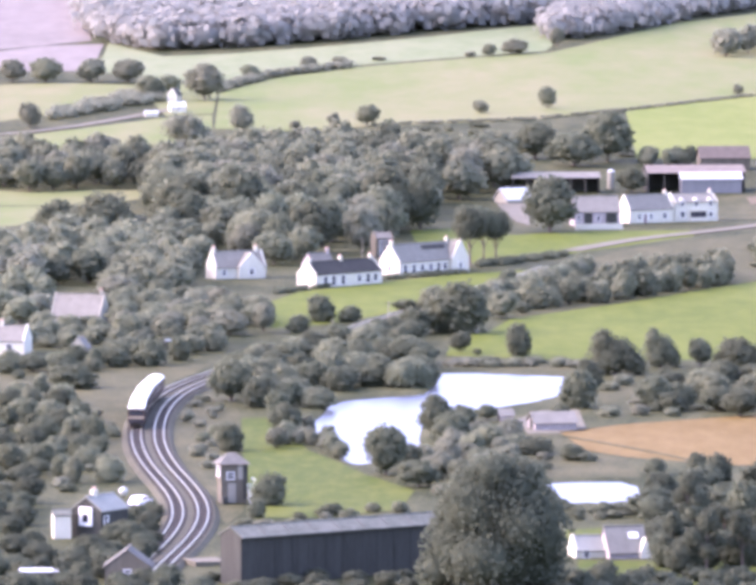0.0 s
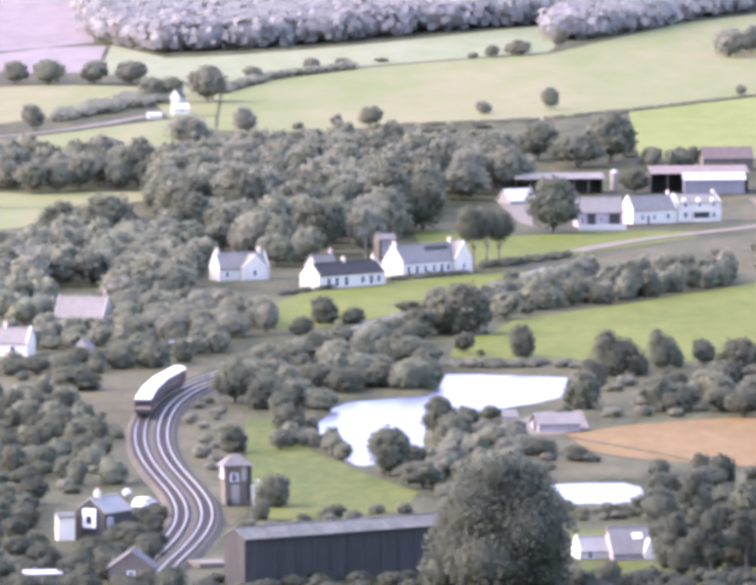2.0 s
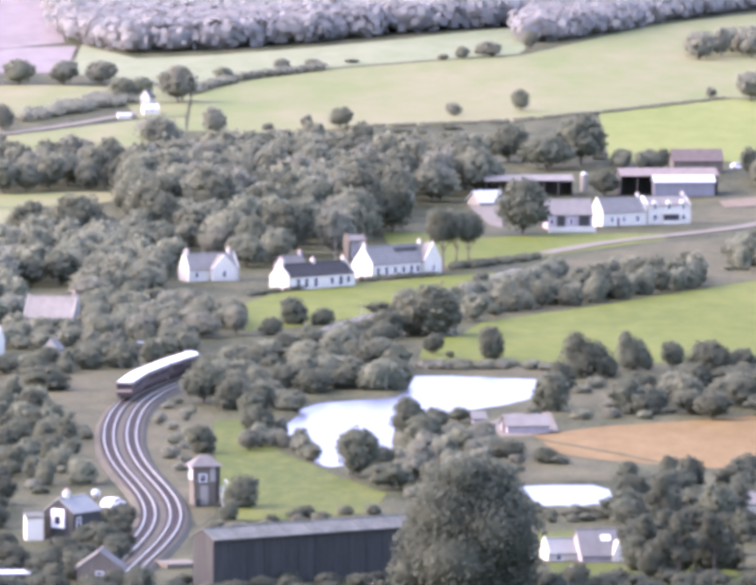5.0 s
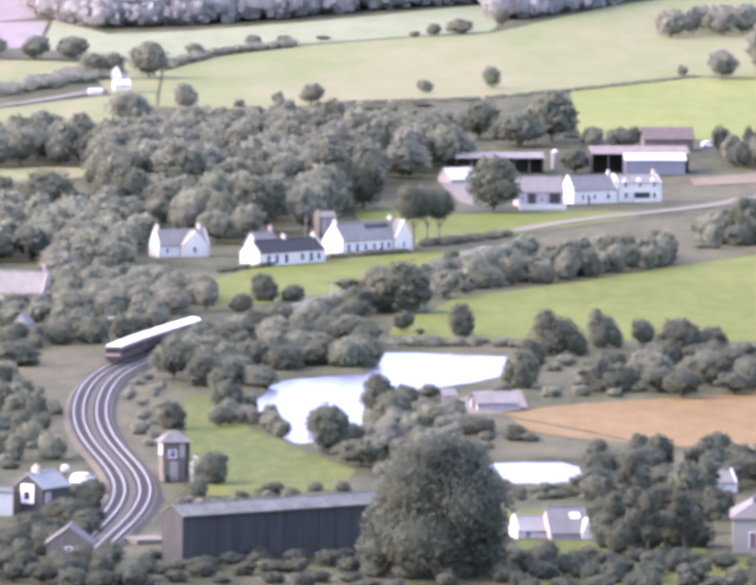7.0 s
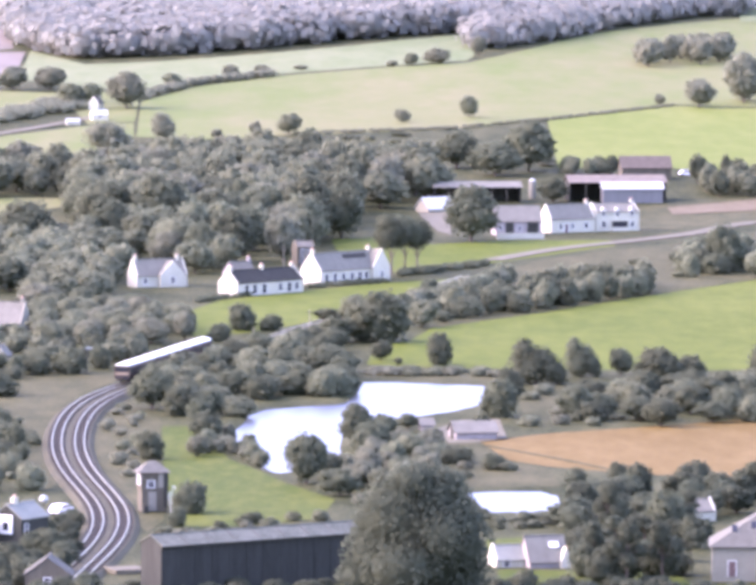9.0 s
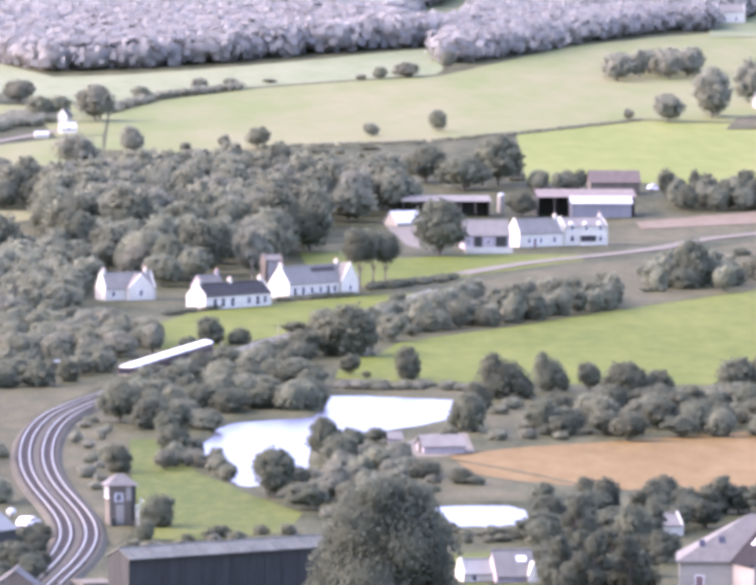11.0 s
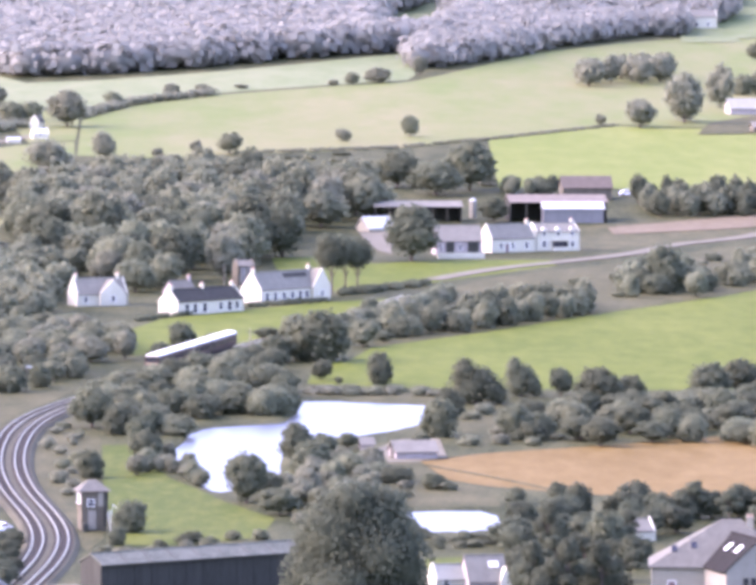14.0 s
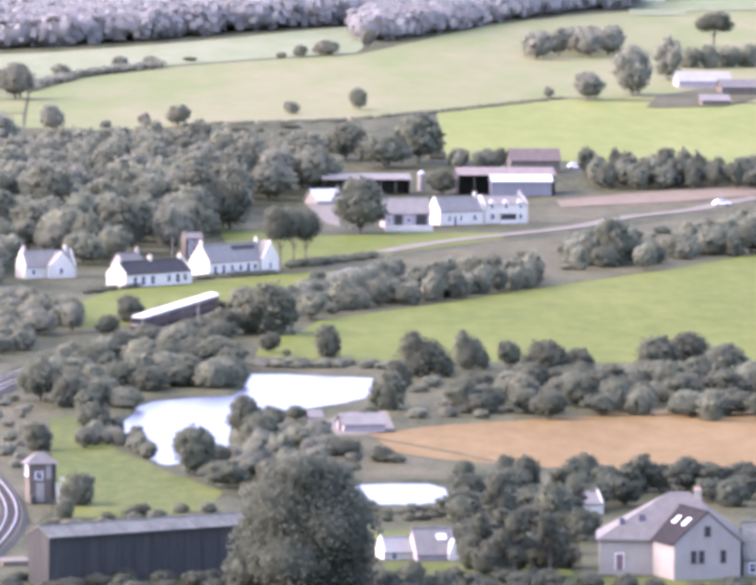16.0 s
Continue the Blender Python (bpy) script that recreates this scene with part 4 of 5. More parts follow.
wood(LOW, [(-58.32, 1029.0), (-69.61, 1229.6), (-45.87, 1234.6), (-39.03, 1120.4), (-37.40, 1043.2), (-42.94, 1008.4)], 34, (0.9, 1.9), (2.5, 4.5), 2.6, 71, "low scrub beside the railway", True)
wood(LOW, [(-18.68, 979.0), (5.13, 1005.1), (10.44, 1065.2), (20.53, 1108.1), (31.08, 1074.3), (31.85, 1063.7), (23.62, 1046.8), (7.75, 995.1), (-18.38, 963.4)], 26, (0.8, 1.7), (2.5, 4.5), 2.6, 72, "low growth round the meadow", True)
wood(LOW, [(29.11, 1374.4), (51.23, 1481.8), (82.65, 1573.9), (137.0, 1696.9), (127.1, 1573.9), (76.72, 1460.4), (29.82, 1364.6)], 34, (0.8, 2.0), (3, 6), 3.2, 74, "low scrub on the bank", True)
wood(LOW, [(32.14, 1209.9), (63.13, 1200.4), (97.11, 1200.4), (95.24, 1177.0), (60.46, 1149.4), (32.60, 1127.1), (31.45, 1154.6)], 26, (0.9, 2.0), (3, 6), 3, 76, "low growth behind the barley field", True)
wood(LOW, [(-42.89, 1919.2), (41.16, 1947.0), (68.11, 1980.7), (65.56, 1834.4), (32.27, 1812.6), (-7.89, 1841.8), (-42.24, 1834.4)], 24, (0.8, 1.8), (4, 8), 5, 77, "scattered gorse below the hill", True)
wood(["bush_deep", "bush_dark", "bush_deep"], [(-21.07, 911.1), (7.08, 908.4), (24.18, 908.4), (23.34, 876.7), (-21.45, 876.7)], 30, (1.0, 2.2), (3, 5.5), 2.2, 78, "low growth before the long shed", True)
wood(["bush_deep", "bush_dark", "round_deep"], [(24.99, 904.5), (47.38, 908.4), (51.74, 899.2), (71.37, 902.9), (68.92, 871.6), (24.09, 871.6)], 30, (1.6, 3.0), (3, 5.5), 2.4, 84, "bushes before the houses", True)


# ---- buildings ----
def window(root, m, w, h, name="window", mat=None):
    """A framed window whose wall plane is the plane y = 0 of m, facing -y; its sill's middle at the origin."""
    t = 0.09
    f = part(name, boxes((-w / 2, -w / 2 + t, -0.06, 0.02, 0, h), (w / 2 - t, w / 2, -0.06, 0.02, 0, h),
                         (-w / 2 + t, w / 2 - t, -0.06, 0.02, h - t, h), (-w / 2 - 0.05, w / 2 + 0.05, -0.12, 0.02, -0.08, 0.0),
                         (-w / 2 + t, w / 2 - t, -0.05, 0.02, h * 0.5 - 0.03, h * 0.5 + 0.03)), mat or FRAME, root, "", m)
    part("pane", boxes((-w / 2 + t, w / 2 - t, -0.025, 0.015, 0.0, h - t)), GLASS, f, "dark glass pane")
    return f


def door(root, m, w=0.95, h=2.0, mat=None):
    d = part("door", boxes((-w / 2, w / 2, -0.05, 0.02, 0, h)), mat or DOOR, root, "dark painted door", m)
    part("door_frame", boxes((-w / 2 - 0.1, -w / 2, -0.08, 0.02, 0, h + 0.1), (w / 2, w / 2 + 0.1, -0.08, 0.02, 0, h + 0.1), (-w / 2, w / 2, -0.08, 0.02, h, h + 0.1)), FRAME, d)
    return d


def chimney(root, x, y, z, wide=0.62, tall=0.75, mat=None):
    c = part("chimney", boxes((x - wide / 2, x + wide / 2, y - 0.3, y + 0.3, z - 0.9, z + tall), (x - wide / 2 - 0.07, x + wide / 2 + 0.07, y - 0.37, y + 0.37, z + tall, z + tall + 0.14)), mat or WHITE, root, "rendered chimney")
    bm = bmesh.new()
    for k in (-0.17, 0.17):
        bmesh.ops.create_cone(bm, cap_ends=True, segments=8, radius1=0.13, radius2=0.1, depth=0.4, matrix=Matrix.Translation((x + k * wide / 0.7, y, z + tall + 0.33)))
    part("chimney_pot", bm, POT, c, "clay pots")


def body(root, m, L, D, wall, rise, wmat, rmat, over=0.25, deep=1.2):
    """Gabled walls and two roof slopes; the front wall runs along x at y = 0, the ridge along x at D / 2."""
    bm = bmesh.new()
    prism(bm, [(0, -deep), (D, -deep), (D, wall), (D / 2, wall + rise), (0, wall)], "x", 0, L)
    part("wall", bm, wmat, root, "", m)
    t, s = 0.14, rise / (D / 2)
    for side in (0, 1):
        e, zc = -over, wall - over * s
        pr = [(e, zc + 0.02), (D / 2, wall + rise + 0.02), (D / 2, wall + rise + t + 0.02), (e, zc + t + 0.02)]
        if side:
            pr = [(D - p, z) for p, z in pr]
        bm = bmesh.new()
        prism(bm, pr, "x", -0.12, L + 0.12)
        part("roof", bm, rmat, root, "", m)
    part("ridge", boxes((-0.12, L + 0.12, D / 2 - 0.15, D / 2 + 0.15, wall + rise + 0.06, wall + rise + 0.24)), rmat, root, "", m)


def gable_end(root, m, D, wall, rise, mat, thick=0.3, up=0.25):
    """A raised gable wall across the end of a roof."""
    bm = bmesh.new()
    prism(bm, [(-0.1, -1.2), (D + 0.1, -1.2), (D + 0.1, wall + 0.1), (D / 2, wall + rise + up + 0.15), (-0.1, wall + 0.1)], "x", -thick, 0.02)
    part("gable", bm, mat, root, "", m)


def house(label, at, turn, L, D, wall, rise, wmat, rmat, name="house", category="house", windows=(), doors=(), chimneys=(), ends=True, wing=None, end_windows=(), group=""):
    root = thing(name, label, category, at, turn, group)
    body(root, Matrix(), L, D, wall, rise, wmat, rmat)
    if ends:
        gable_end(root, Matrix(), D, wall, rise, wmat)
        gable_end(root, pose(L + 0.28, 0, 0), D, wall, rise, wmat)
    for u, z, w, h in windows:
        window(root, pose(u, 0, z), w, h)
    for u, z, w, h in end_windows:
        window(root, pose(-0.3, u, z, 0, 0, -90), w, h)
    for u in doors:
        door(root, pose(u, 0, 0))
    for u in chimneys:
        chimney(root, u, D / 2, wall + rise, mat=wmat)
    if wing:
        u, w, out, r = wing
        m = pose(u + w, -out, 0, 0, 0, 90)
        body(root, m, out + D / 2, w, wall, r, wmat, rmat)
        gable_end(root, m, w, wall, r, wmat)
        window(root, pose(u + w / 2, -out - 0.3, 0.9), 1.0, 1.2)
    return root


# the white cottages
house("white harled cottage with a slate roof and front gable, among trees", (-32.53, 1453.4), 25, 10.6, 4.8, 2.5, 2.9, WHITE, PALESLATE, "cottage", "cottage",
      [(1.6, 0.8, 0.9, 1.1)], (), (0.4, 9.6), True, (4.6, 5.2, 0.8, 2.5), (), "white cottages")
house("long low white cottage with dark slate roof and many windows", (-12.16, 1428.8), 48, 19.0, 5.0, 2.7, 2.2, WHITE, DARKSLATE, "cottage", "cottage",
      [(2.6, 0.4, 1.4, 1.8), (5.0, 0.4, 1.4, 1.8), (7.8, 0.4, 1.4, 1.8), (12.6, 0.7, 1.3, 1.4), (15.2, 0.4, 1.4, 1.8), (17.4, 0.7, 1.3, 1.4)], (), (0.5, 9.6, 18.5), True, None, (), "white cottages")
house("small slate-roofed wing standing behind the low cottage", (-13.09, 1457.6), 30, 5.0, 5.0, 2.6, 2.2, STONE, SLATE, "outbuilding", "outbuilding", (), (), (4.6,), False)
r = house("white cottage with raised gables and an end wing", (4.51, 1463.2), 48, 20.0, 5.4, 2.9, 3.2, WHITE, PALESLATE, "cottage", "cottage",
      [(1.6, 0.5, 1.2, 1.7), (4.2, 0.5, 1.2, 1.7), (6.8, 0.8, 1.2, 1.3), (9.4, 0.8, 1.2, 1.3), (11.8, 0.5, 1.2, 1.7), (13.8, 0.8, 1.2, 1.3)], (), (0.3, 17.2), True, (15.2, 5.0, 0.5, 3.4), [(2.7, 0.9, 0.8, 1.2)], "white cottages")
# Darker slab laid over part of the front slope.
part("dark_slate_panel", boxes((0, 7.0, -0.5, 0.5, 0, 0.06)), DARKSLATE, r, "dark slate panel on the roof slope", pose(8.6, 1.9, 2.9 + 1.9 * 3.2 / 2.7 + 0.18, math.degrees(math.atan(3.2 / 2.7)), 0, 0))
house("dull brown stone house half hidden in the wood", (-0.2, 1516.0), 12, 3.2, 5.0, 4.3, 1.0, BROWN, SLATE, "mansion", "house", [(0.9, 0.8, 0.8, 1.4), (2.5, 0.8, 0.8, 1.4), (0.9, 2.6, 0.8, 1.3), (2.3, 2.6, 0.8, 1.3)], (), ())

# the farm
house("white farm cottage with a grey slate roof", (57.37, 1634.8), 32, 11.5, 5.0, 3.2, 3.0, WHITE, PALESLATE, "farm_cottage", "cottage",
      [(2.4, 0.9, 0.9, 1.2), (5.6, 0.9, 0.9, 1.2), (9.4, 0.9, 1.1, 1.3)], (4.0,), (11.0,))
r = house("two-storey white farmhouse with three small dormers", (67.96, 1641.9), 20, 10.0, 6.5, 4.4, 1.7, WHITE, PALESLATE, "farmhouse", "house",
          [(1.6, 1.0, 1.2, 1.3), (8.6, 1.0, 1.0, 1.2)], (), (9.6,))
part("bay_window", boxes((3.6, 7.2, -0.7, 0.0, 0.9, 2.3)), GLASS, r, "dark glazed bay")
part("bay_roof", boxes((3.4, 7.4, -0.9, 0.05, 2.3, 2.5), (3.4, 7.4, -0.8, 0.0, -0.5, 0.9)), WHITE, r)
for u in (1.5, 5.0, 8.5):
    bm = bmesh.new()
    prism(bm, [(u - 0.8, 3.6), (u + 0.8, 3.6), (u + 0.8, 4.7), (u, 5.4), (u - 0.8, 4.7)], "y", -0.06, 2.6)
    part("dormer", bm, WHITE, r, "white gabled dormer")
    window(r, pose(u, -0.07, 3.5), 0.9, 1.2)
r = house("grey stone byre with dark openings and a slate roof", (44.39, 1624.3), 8, 10.4, 7.0, 3.3, 3.2, STONE, PALESLATE, "byre", "barn", (), (), (), False)
# Dark slabs stand for the shade inside the openings.
for u, w in ((3.1, 1.9), (8.4, 2.6)):
    part("dark_panel", boxes((u - w / 2, u + w / 2, -0.05, 0.03, 0, 3.0)), TIMBER, r, "dark slab in place of a shaded opening")
for u in (1.0, 5.4):
    window(r, pose(u, 0, 1.2), 0.9, 1.2)
part("wall", boxes((0, 10.81, -0.2, 0.2, -0.8, 1.30)), WHITE, thing("garden_wall", "low white-washed wall before the byre", "wall", (44.27, 1612.3), 10), "")


def shed(label, at, turn, L, D, wall, rise, wmat, rmat, posts=0, name="barn"):
    """A farm shed; with posts its front stands open."""
    root = thing(name, label, "barn", at, turn)
    s = rise / (D / 2)
    if posts:
        bm = bmesh.new()
        prism(bm, [(D - 0.2, -1), (D, -1), (D, wall), (D / 2, wall + rise), (D / 2, wall + rise - 0.2), (D - 0.2, wall - 0.2)], "x", 0, L)
        part("back_wall", bm, wmat, root)
        for u in (0, L - 0.2):
            bm = bmesh.new()
            prism(bm, [(0, -1), (D - 0.2, -1), (D - 0.2, wall - 0.1), (D / 2, wall + rise - 0.2), (0, wall - 0.1)], "x", u, u + 0.2)
            part("side_wall", bm, wmat, root)
        for k in range(1, posts):
            u = L * k / posts
            part("post", boxes((u - 0.12, u + 0.12, 0.05, 0.29, -1, wall)), BROWN, root)
    else:
        bm = bmesh.new()
        prism(bm, [(0, -1), (D, -1), (D, wall), (D / 2, wall + rise), (0, wall)], "x", 0, L)
        part("wall", bm, wmat, root)
    for side in (0, 1):
        pr = [(-0.4, wall - 0.4 * s + 0.02), (D / 2, wall + rise + 0.02), (D / 2, wall + rise + 0.12), (-0.4, wall - 0.4 * s + 0.12)]
        if side:
            pr = [(D - p, z) for p, z in pr]
        bm = bmesh.new()
        prism(bm, pr, "x", -0.3, L + 0.3)
        part("roof", bm, rmat, root)
    return root


shed("long open-fronted barn with a pale sheet roof", (32.51, 1734.0), 4, 21.0, 8, 3.8, 1.1, TIMBER, PALESLATE, 6)
shed("long open barn with a faded red roof", (65.23, 1736.7), 6, 23.5, 10, 4.8, 1.5, TIMBER, TILE, 6)
shed("blue-grey sheeted shed with a bright white roof", (73.14, 1734.0), 6, 14.6, 5, 3.6, 1.3, GREYBOARD, SHEET)
shed("low shed with a bright white sheet roof beside the byre", (30.6, 1705.5), 30, 7.0, 6, 1.2, 2.4, CREAM, SHEET)
shed("white-roofed hill farm shed", (142.6, 2096.7), 6, 15.5, 10, 2.0, 2.5, STONE, PALEROOF)
shed("dark low hill farm shed", (153.2, 2067.7), 8, 11, 8, 2.4, 2.0, BROWN, SLATE)
shed("dark low hill farm shed with a pale roof", (144.5, 2026.4), 8, 8, 6, 1.6, 1.4, BROWN, PALESLATE)
sheet("yard", [(28.09, 1705.5), (35.10, 1713.2), (34.38, 1624.3), (31.38, 1638.4)], GRAVEL, 0.2, 4, "pale concrete farm yard", "yard")
bm = bmesh.new()
bmesh.ops.create_cone(bm, cap_ends=True, segments=16, radius1=0.85, radius2=0.85, depth=4.2, matrix=Matrix.Translation((0, 0, 2.1)))
t = thing("silo", "pale cylindrical feed silo between the barns", "silo", (56.50, 1747.3))
part("tank", bm, CREAM, t)
bm = bmesh.new()
bmesh.ops.create_cone(bm, cap_ends=True, segments=16, radius1=0.92, radius2=0.1, depth=0.7, matrix=Matrix.Translation((0, 0, 4.55)))
part("cap", bm, SHEET, t)

shed("barn with a rusty brown sheet roof behind the red barn", (80.6, 1800.0), 4, 12.4, 8, 3.2, 2.6, BROWN, RUST)
sheet("bare_strip", [(88.4, 1704.0), (88.0, 1722.0), (118.9, 1753.0), (141.0, 1768.0), (139.0, 1742.0), (116.6, 1720.0)], EARTH, 0.16, 5, "bare orange earth strip beside the farm road")
sheet("bank", [(128.0, 2016.0), (150.0, 2022.0), (162.0, 2055.0), (165.9, 2100.0), (150.0, 2095.0), (134.0, 2060.0)], SCRUB, 0.3, 8, "brown weedy bank round the hill farm")

# the hill
house("small white cottage among trees by the lane", (-56.91, 1987.6), 10, 3.8, 4.0, 1.6, 1.2, WHITE, SHEET, "cottage", "cottage", [(2.0, 0.8, 0.8, 1.0)], (), (0.4,))
house("tall white cottage gable among trees by the lane", (-56.66, 2026.4), 75, 5.0, 2.6, 2.0, 1.6, WHITE, SLATE, "cottage", "cottage")
house("white shed beside the hill lane", (-63.73, 1972.2), 8, 3.6, 2.4, 1.0, 0.5, WHITE, SHEET, "hut", "hut", ends=False)
house("white house on the wooded hill", (156.6, 2508.0), 10, 9.0, 6.0, 4.2, 2.4, WHITE, PALESLATE, "house", "house", [(2, 1, 1, 1.3), (6, 1, 1, 1.3)])
house("white house on the wooded hill", (-73.74, 2542.9), 10, 8.0, 6.0, 4.2, 2.4, WHITE, PALESLATE, "house", "house", [(2, 1, 1, 1.3), (6, 1, 1, 1.3)])

# houses by the line
house("stone house with a broad pale slate roof and white gable", (-60.53, 1335.7), -14, 9.0, 6.4, 1.7, 3.6, CREAM, PALESLATE, "house", "house",
      [(2.0, 0.2, 0.9, 1.1), (5.0, 0.2, 2.2, 1.1)], (), (8.6,))
house("cream bungalow with a pinkish slate roof", (-70.78, 1265.5), -10, 8.4, 6.4, 2.4, 2.4, WHITE, PALESLATE, "bungalow", "house", [(2.4, 0.8, 1.2, 1.1), (6.0, 0.8, 1.2, 1.1)], (), (4.0,))
house("small whitewashed gabled outhouse in the bushes", (-50.88, 1251.9), 80, 4.0, 2.8, 2.2, 1.5, CREAM, PALESLATE, "outhouse", "hut")
r = house("black timber house with a white-framed gable window", (-37.01, 959.7), 58, 6.4, 4.8, 3.6, 1.7, TIMBER, PALEROOF, "timber_house", "house", [(1.2, 1.6, 1.0, 1.3)], (), (), False)
chimney(r, 1.8, 2.4, 5.2, 0.9, 0.9, WHITE)
m = pose(0, 2.4, 1.5, 0, 0, -90)
part("bay_window", boxes((-1.0, 1.0, -0.25, 0.03, 0, 2.5)), FRAME, r, "large white window frame", m)
part("pane", boxes((-0.45, 0.45, -0.29, -0.2, 0.5, 1.6)), GLASS, r, "dark glass pane", m)
house("white rendered annexe against the timber house", (-43.28, 958.5), 8, 2.3, 3.0, 3.2, 0.5, WHITE, GREENROOF, "annexe", "outbuilding", ends=False)
house("small grey-roofed shed in the garden", (-28.70, 904.5), 88, 5.0, 5.8, 2.2, 2.1, BROWN, SLATE, "garden_shed", "shed", (), ends=False, end_windows=[(2.9, 0.9, 1.0, 1.0)])
shed("low hut with a flat white roof", (-44.76, 902.4), 6, 4.3, 2.4, 1.8, 0.25, BROWN, SHEET, name="hut")

# platform ramp
t = thing("platform", "pale concrete end of the station platform beside the track", "platform", (-23.36, 924.5), 20)
part("slab", boxes((0, 4.4, 0, 5.0, -0.6, 0.6)), GRAVEL, t)
part("edge", boxes((-0.15, 0.0, 0, 5.0, -0.6, 0.64)), GRAVEL, t, "worn platform edge")

# the long shed
r = thing("goods_shed", "long tarred timber goods shed with a mossy felt roof", "shed", (-17.23, 902.4), 35)
L, D, W, R = 34.0, 4.6, 6.2, 1.0
body(r, Matrix(), L, D, W, R, TIMBER, GREENROOF, 0.5)
for k in range(1, 13):
    u = L * k / 13
    part("batten", boxes((u - 0.09, u + 0.09, -0.07, 0.02, -0.5, W - 0.2)), TIMBER, r)
for k in range(1, 9):
    u = L * k / 9
    part("roof_seam", boxes((u - 0.06, u + 0.06, 0, 2.9, 0.0, 0.05)), SLATE, r, "", pose(0, -0.5, W - 0.5 * R / 2.3 + 0.18, math.degrees(math.atan(R / 2.3)), 0, 0))

# signal box
r = thing("signal_box", "wooden signal box with a hipped grey roof and white door", "signal box", (-21.92, 1004.4), 12)
part("base", boxes((0, 3.6, 0, 3.0, -0.6, 3.0)), BROWN, r, "weathered boarded base")
part("cabin", boxes((-0.1, 3.7, -0.1, 3.1, 3.0, 5.6)), BROWN, r, "weathered boarded cabin")
for u in (0.6, 1.5, 2.4):
    window(r, pose(-0.1, u, 3.9, 0, 0, -90), 0.8, 1.3)
window(r, pose(1.3, -0.1, 3.5), 1.1, 1.0)
part("boarding", boxes((2.35, 3.05, -0.16, -0.08, 3.5, 5.4)), PLASTER, r, "white painted boarding")
part("corner_boarding", boxes((3.12, 3.76, -0.15, -0.08, 3.05, 5.55), (3.12, 3.66, -0.06, 0.02, 0.6, 3.0)), TIMBER, r, "dark tarred corner boarding")
part("coal_store", boxes((0.0, 0.75, -1.2, -0.02, -0.5, 1.1)), TIMBER, r, "dark bunker at the foot")
bm = bmesh.new()
v = [bm.verts.new(p) for p in ((-0.6, -0.6, 5.6), (4.2, -0.6, 5.6), (4.2, 3.6, 5.6), (-0.6, 3.6, 5.6), (1.3, 1.5, 7.1), (2.3, 1.5, 7.1))]
for q in ((0, 1, 5, 4), (1, 2, 5), (2, 3, 4, 5), (3, 0, 4), (3, 2, 1, 0)):
    bm.faces.new([v[i] for i in q])
part("roof", bm, SLATE, r)
part("door", boxes((0.95, 2.05, -0.08, 0.02, 0.2, 2.9)), PLASTER, r, "white painted door")
for k in range(9):
    part("step", boxes((3.75, 4.55, -1.6 + k * 0.27, -1.3 + k * 0.27, 0.3 * k + 0.2, 0.3 * k + 0.28)), FRAME, r)
part("stair_rail", boxes((4.5, 4.58, -1.6, 0.9, 3.5, 3.6), (4.5, 4.58, 0.8, 0.9, 2.6, 3.5), (4.5, 4.58, -1.6, -1.5, 0.2, 3.5)), FRAME, r, "white handrail")

# houses before the small pond
r = house("stone cottage with pinkish slate roof, skylight and white porch", (30.11, 933.6), 14, 5.2, 5.2, 0.9, 3.0, STONE, PALESLATE, "cottage", "cottage", (), (), (), False)
bm = bmesh.new()
prism(bm, [(4.1, -0.6), (5.5, -0.6), (5.5, 0.9), (4.8, 2.7), (4.1, 0.9)], "y", -0.6, 0.9)
part("porch", bm, WHITE, r, "white gabled porch")
# White paint instead of glass imitates the sky mirrored in the skylight.
part("skylight", boxes((3.0, 4.3, 0, 0.9, 0, 0.08)), FRAME, r, "skylight with its sky glint painted white", pose(0, 1.2, 2.55, 49, 0, 0))
house("low white cottage end with a dark window", (26.01, 934.8), 14, 4.0, 4.0, 1.0, 1.6, WHITE, PALEROOF, "cottage", "cottage", [(1.2, 0.1, 0.9, 0.9)])
# barn by the pond
r = shed("pinkish stone barn with a pale roof beside the pond", (24.46, 1118.0), 12, 6.6, 5.0, 1.2, 1.4, STONE, PALESLATE)
# Dark panel set against the left end wall.
part("dark_panel", boxes((-0.06, 0.03, 1.2, 3.6, 0, 2.2)), TIMBER, r, "dark panel on the end wall")
shed("small stone hut on the shore", (19.33, 1133.9), 10, 2.0, 2.4, 1.0, 0.8, STONE, PALESLATE, name="hut")

# the large house
r = thing("villa", "large cream rendered house with hipped slate roofs and skylights", "house", (52.98, 918.9, 0.55), -3)
part("wall", boxes((0, 18.0, 0, 10.0, -1.6, 3.95)), CREAM, r)
bm = bmesh.new()
v = [bm.verts.new(q) for q in ((-0.4, -0.4, 3.8), (18.4, -0.4, 3.8), (18.4, 10.4, 3.8), (-0.4, 10.4, 3.8), (9.0, 5.0, 9.7), (11.5, 5.0, 9.7), (-0.4, -0.4, 4.0), (18.4, -0.4, 4.0), (18.4, 10.4, 4.0), (-0.4, 10.4, 4.0))]
for q in ((0, 3, 2, 1), (0, 1, 7, 6), (1, 2, 8, 7), (2, 3, 9, 8), (3, 0, 6, 9), (6, 7, 5, 4), (7, 8, 5), (8, 9, 4, 5), (9, 6, 4)):
    bm.faces.new([v[i] for i in q])
part("roof", bm, SLATE, r, "pinkish grey hipped roof")
m = pose(18.0, -3.2, 0, 0, 0, 112)
body(r, m, 16.0, 9.2, 4.2, 3.8, PLASTER, BLACKSLATE, 0.4)
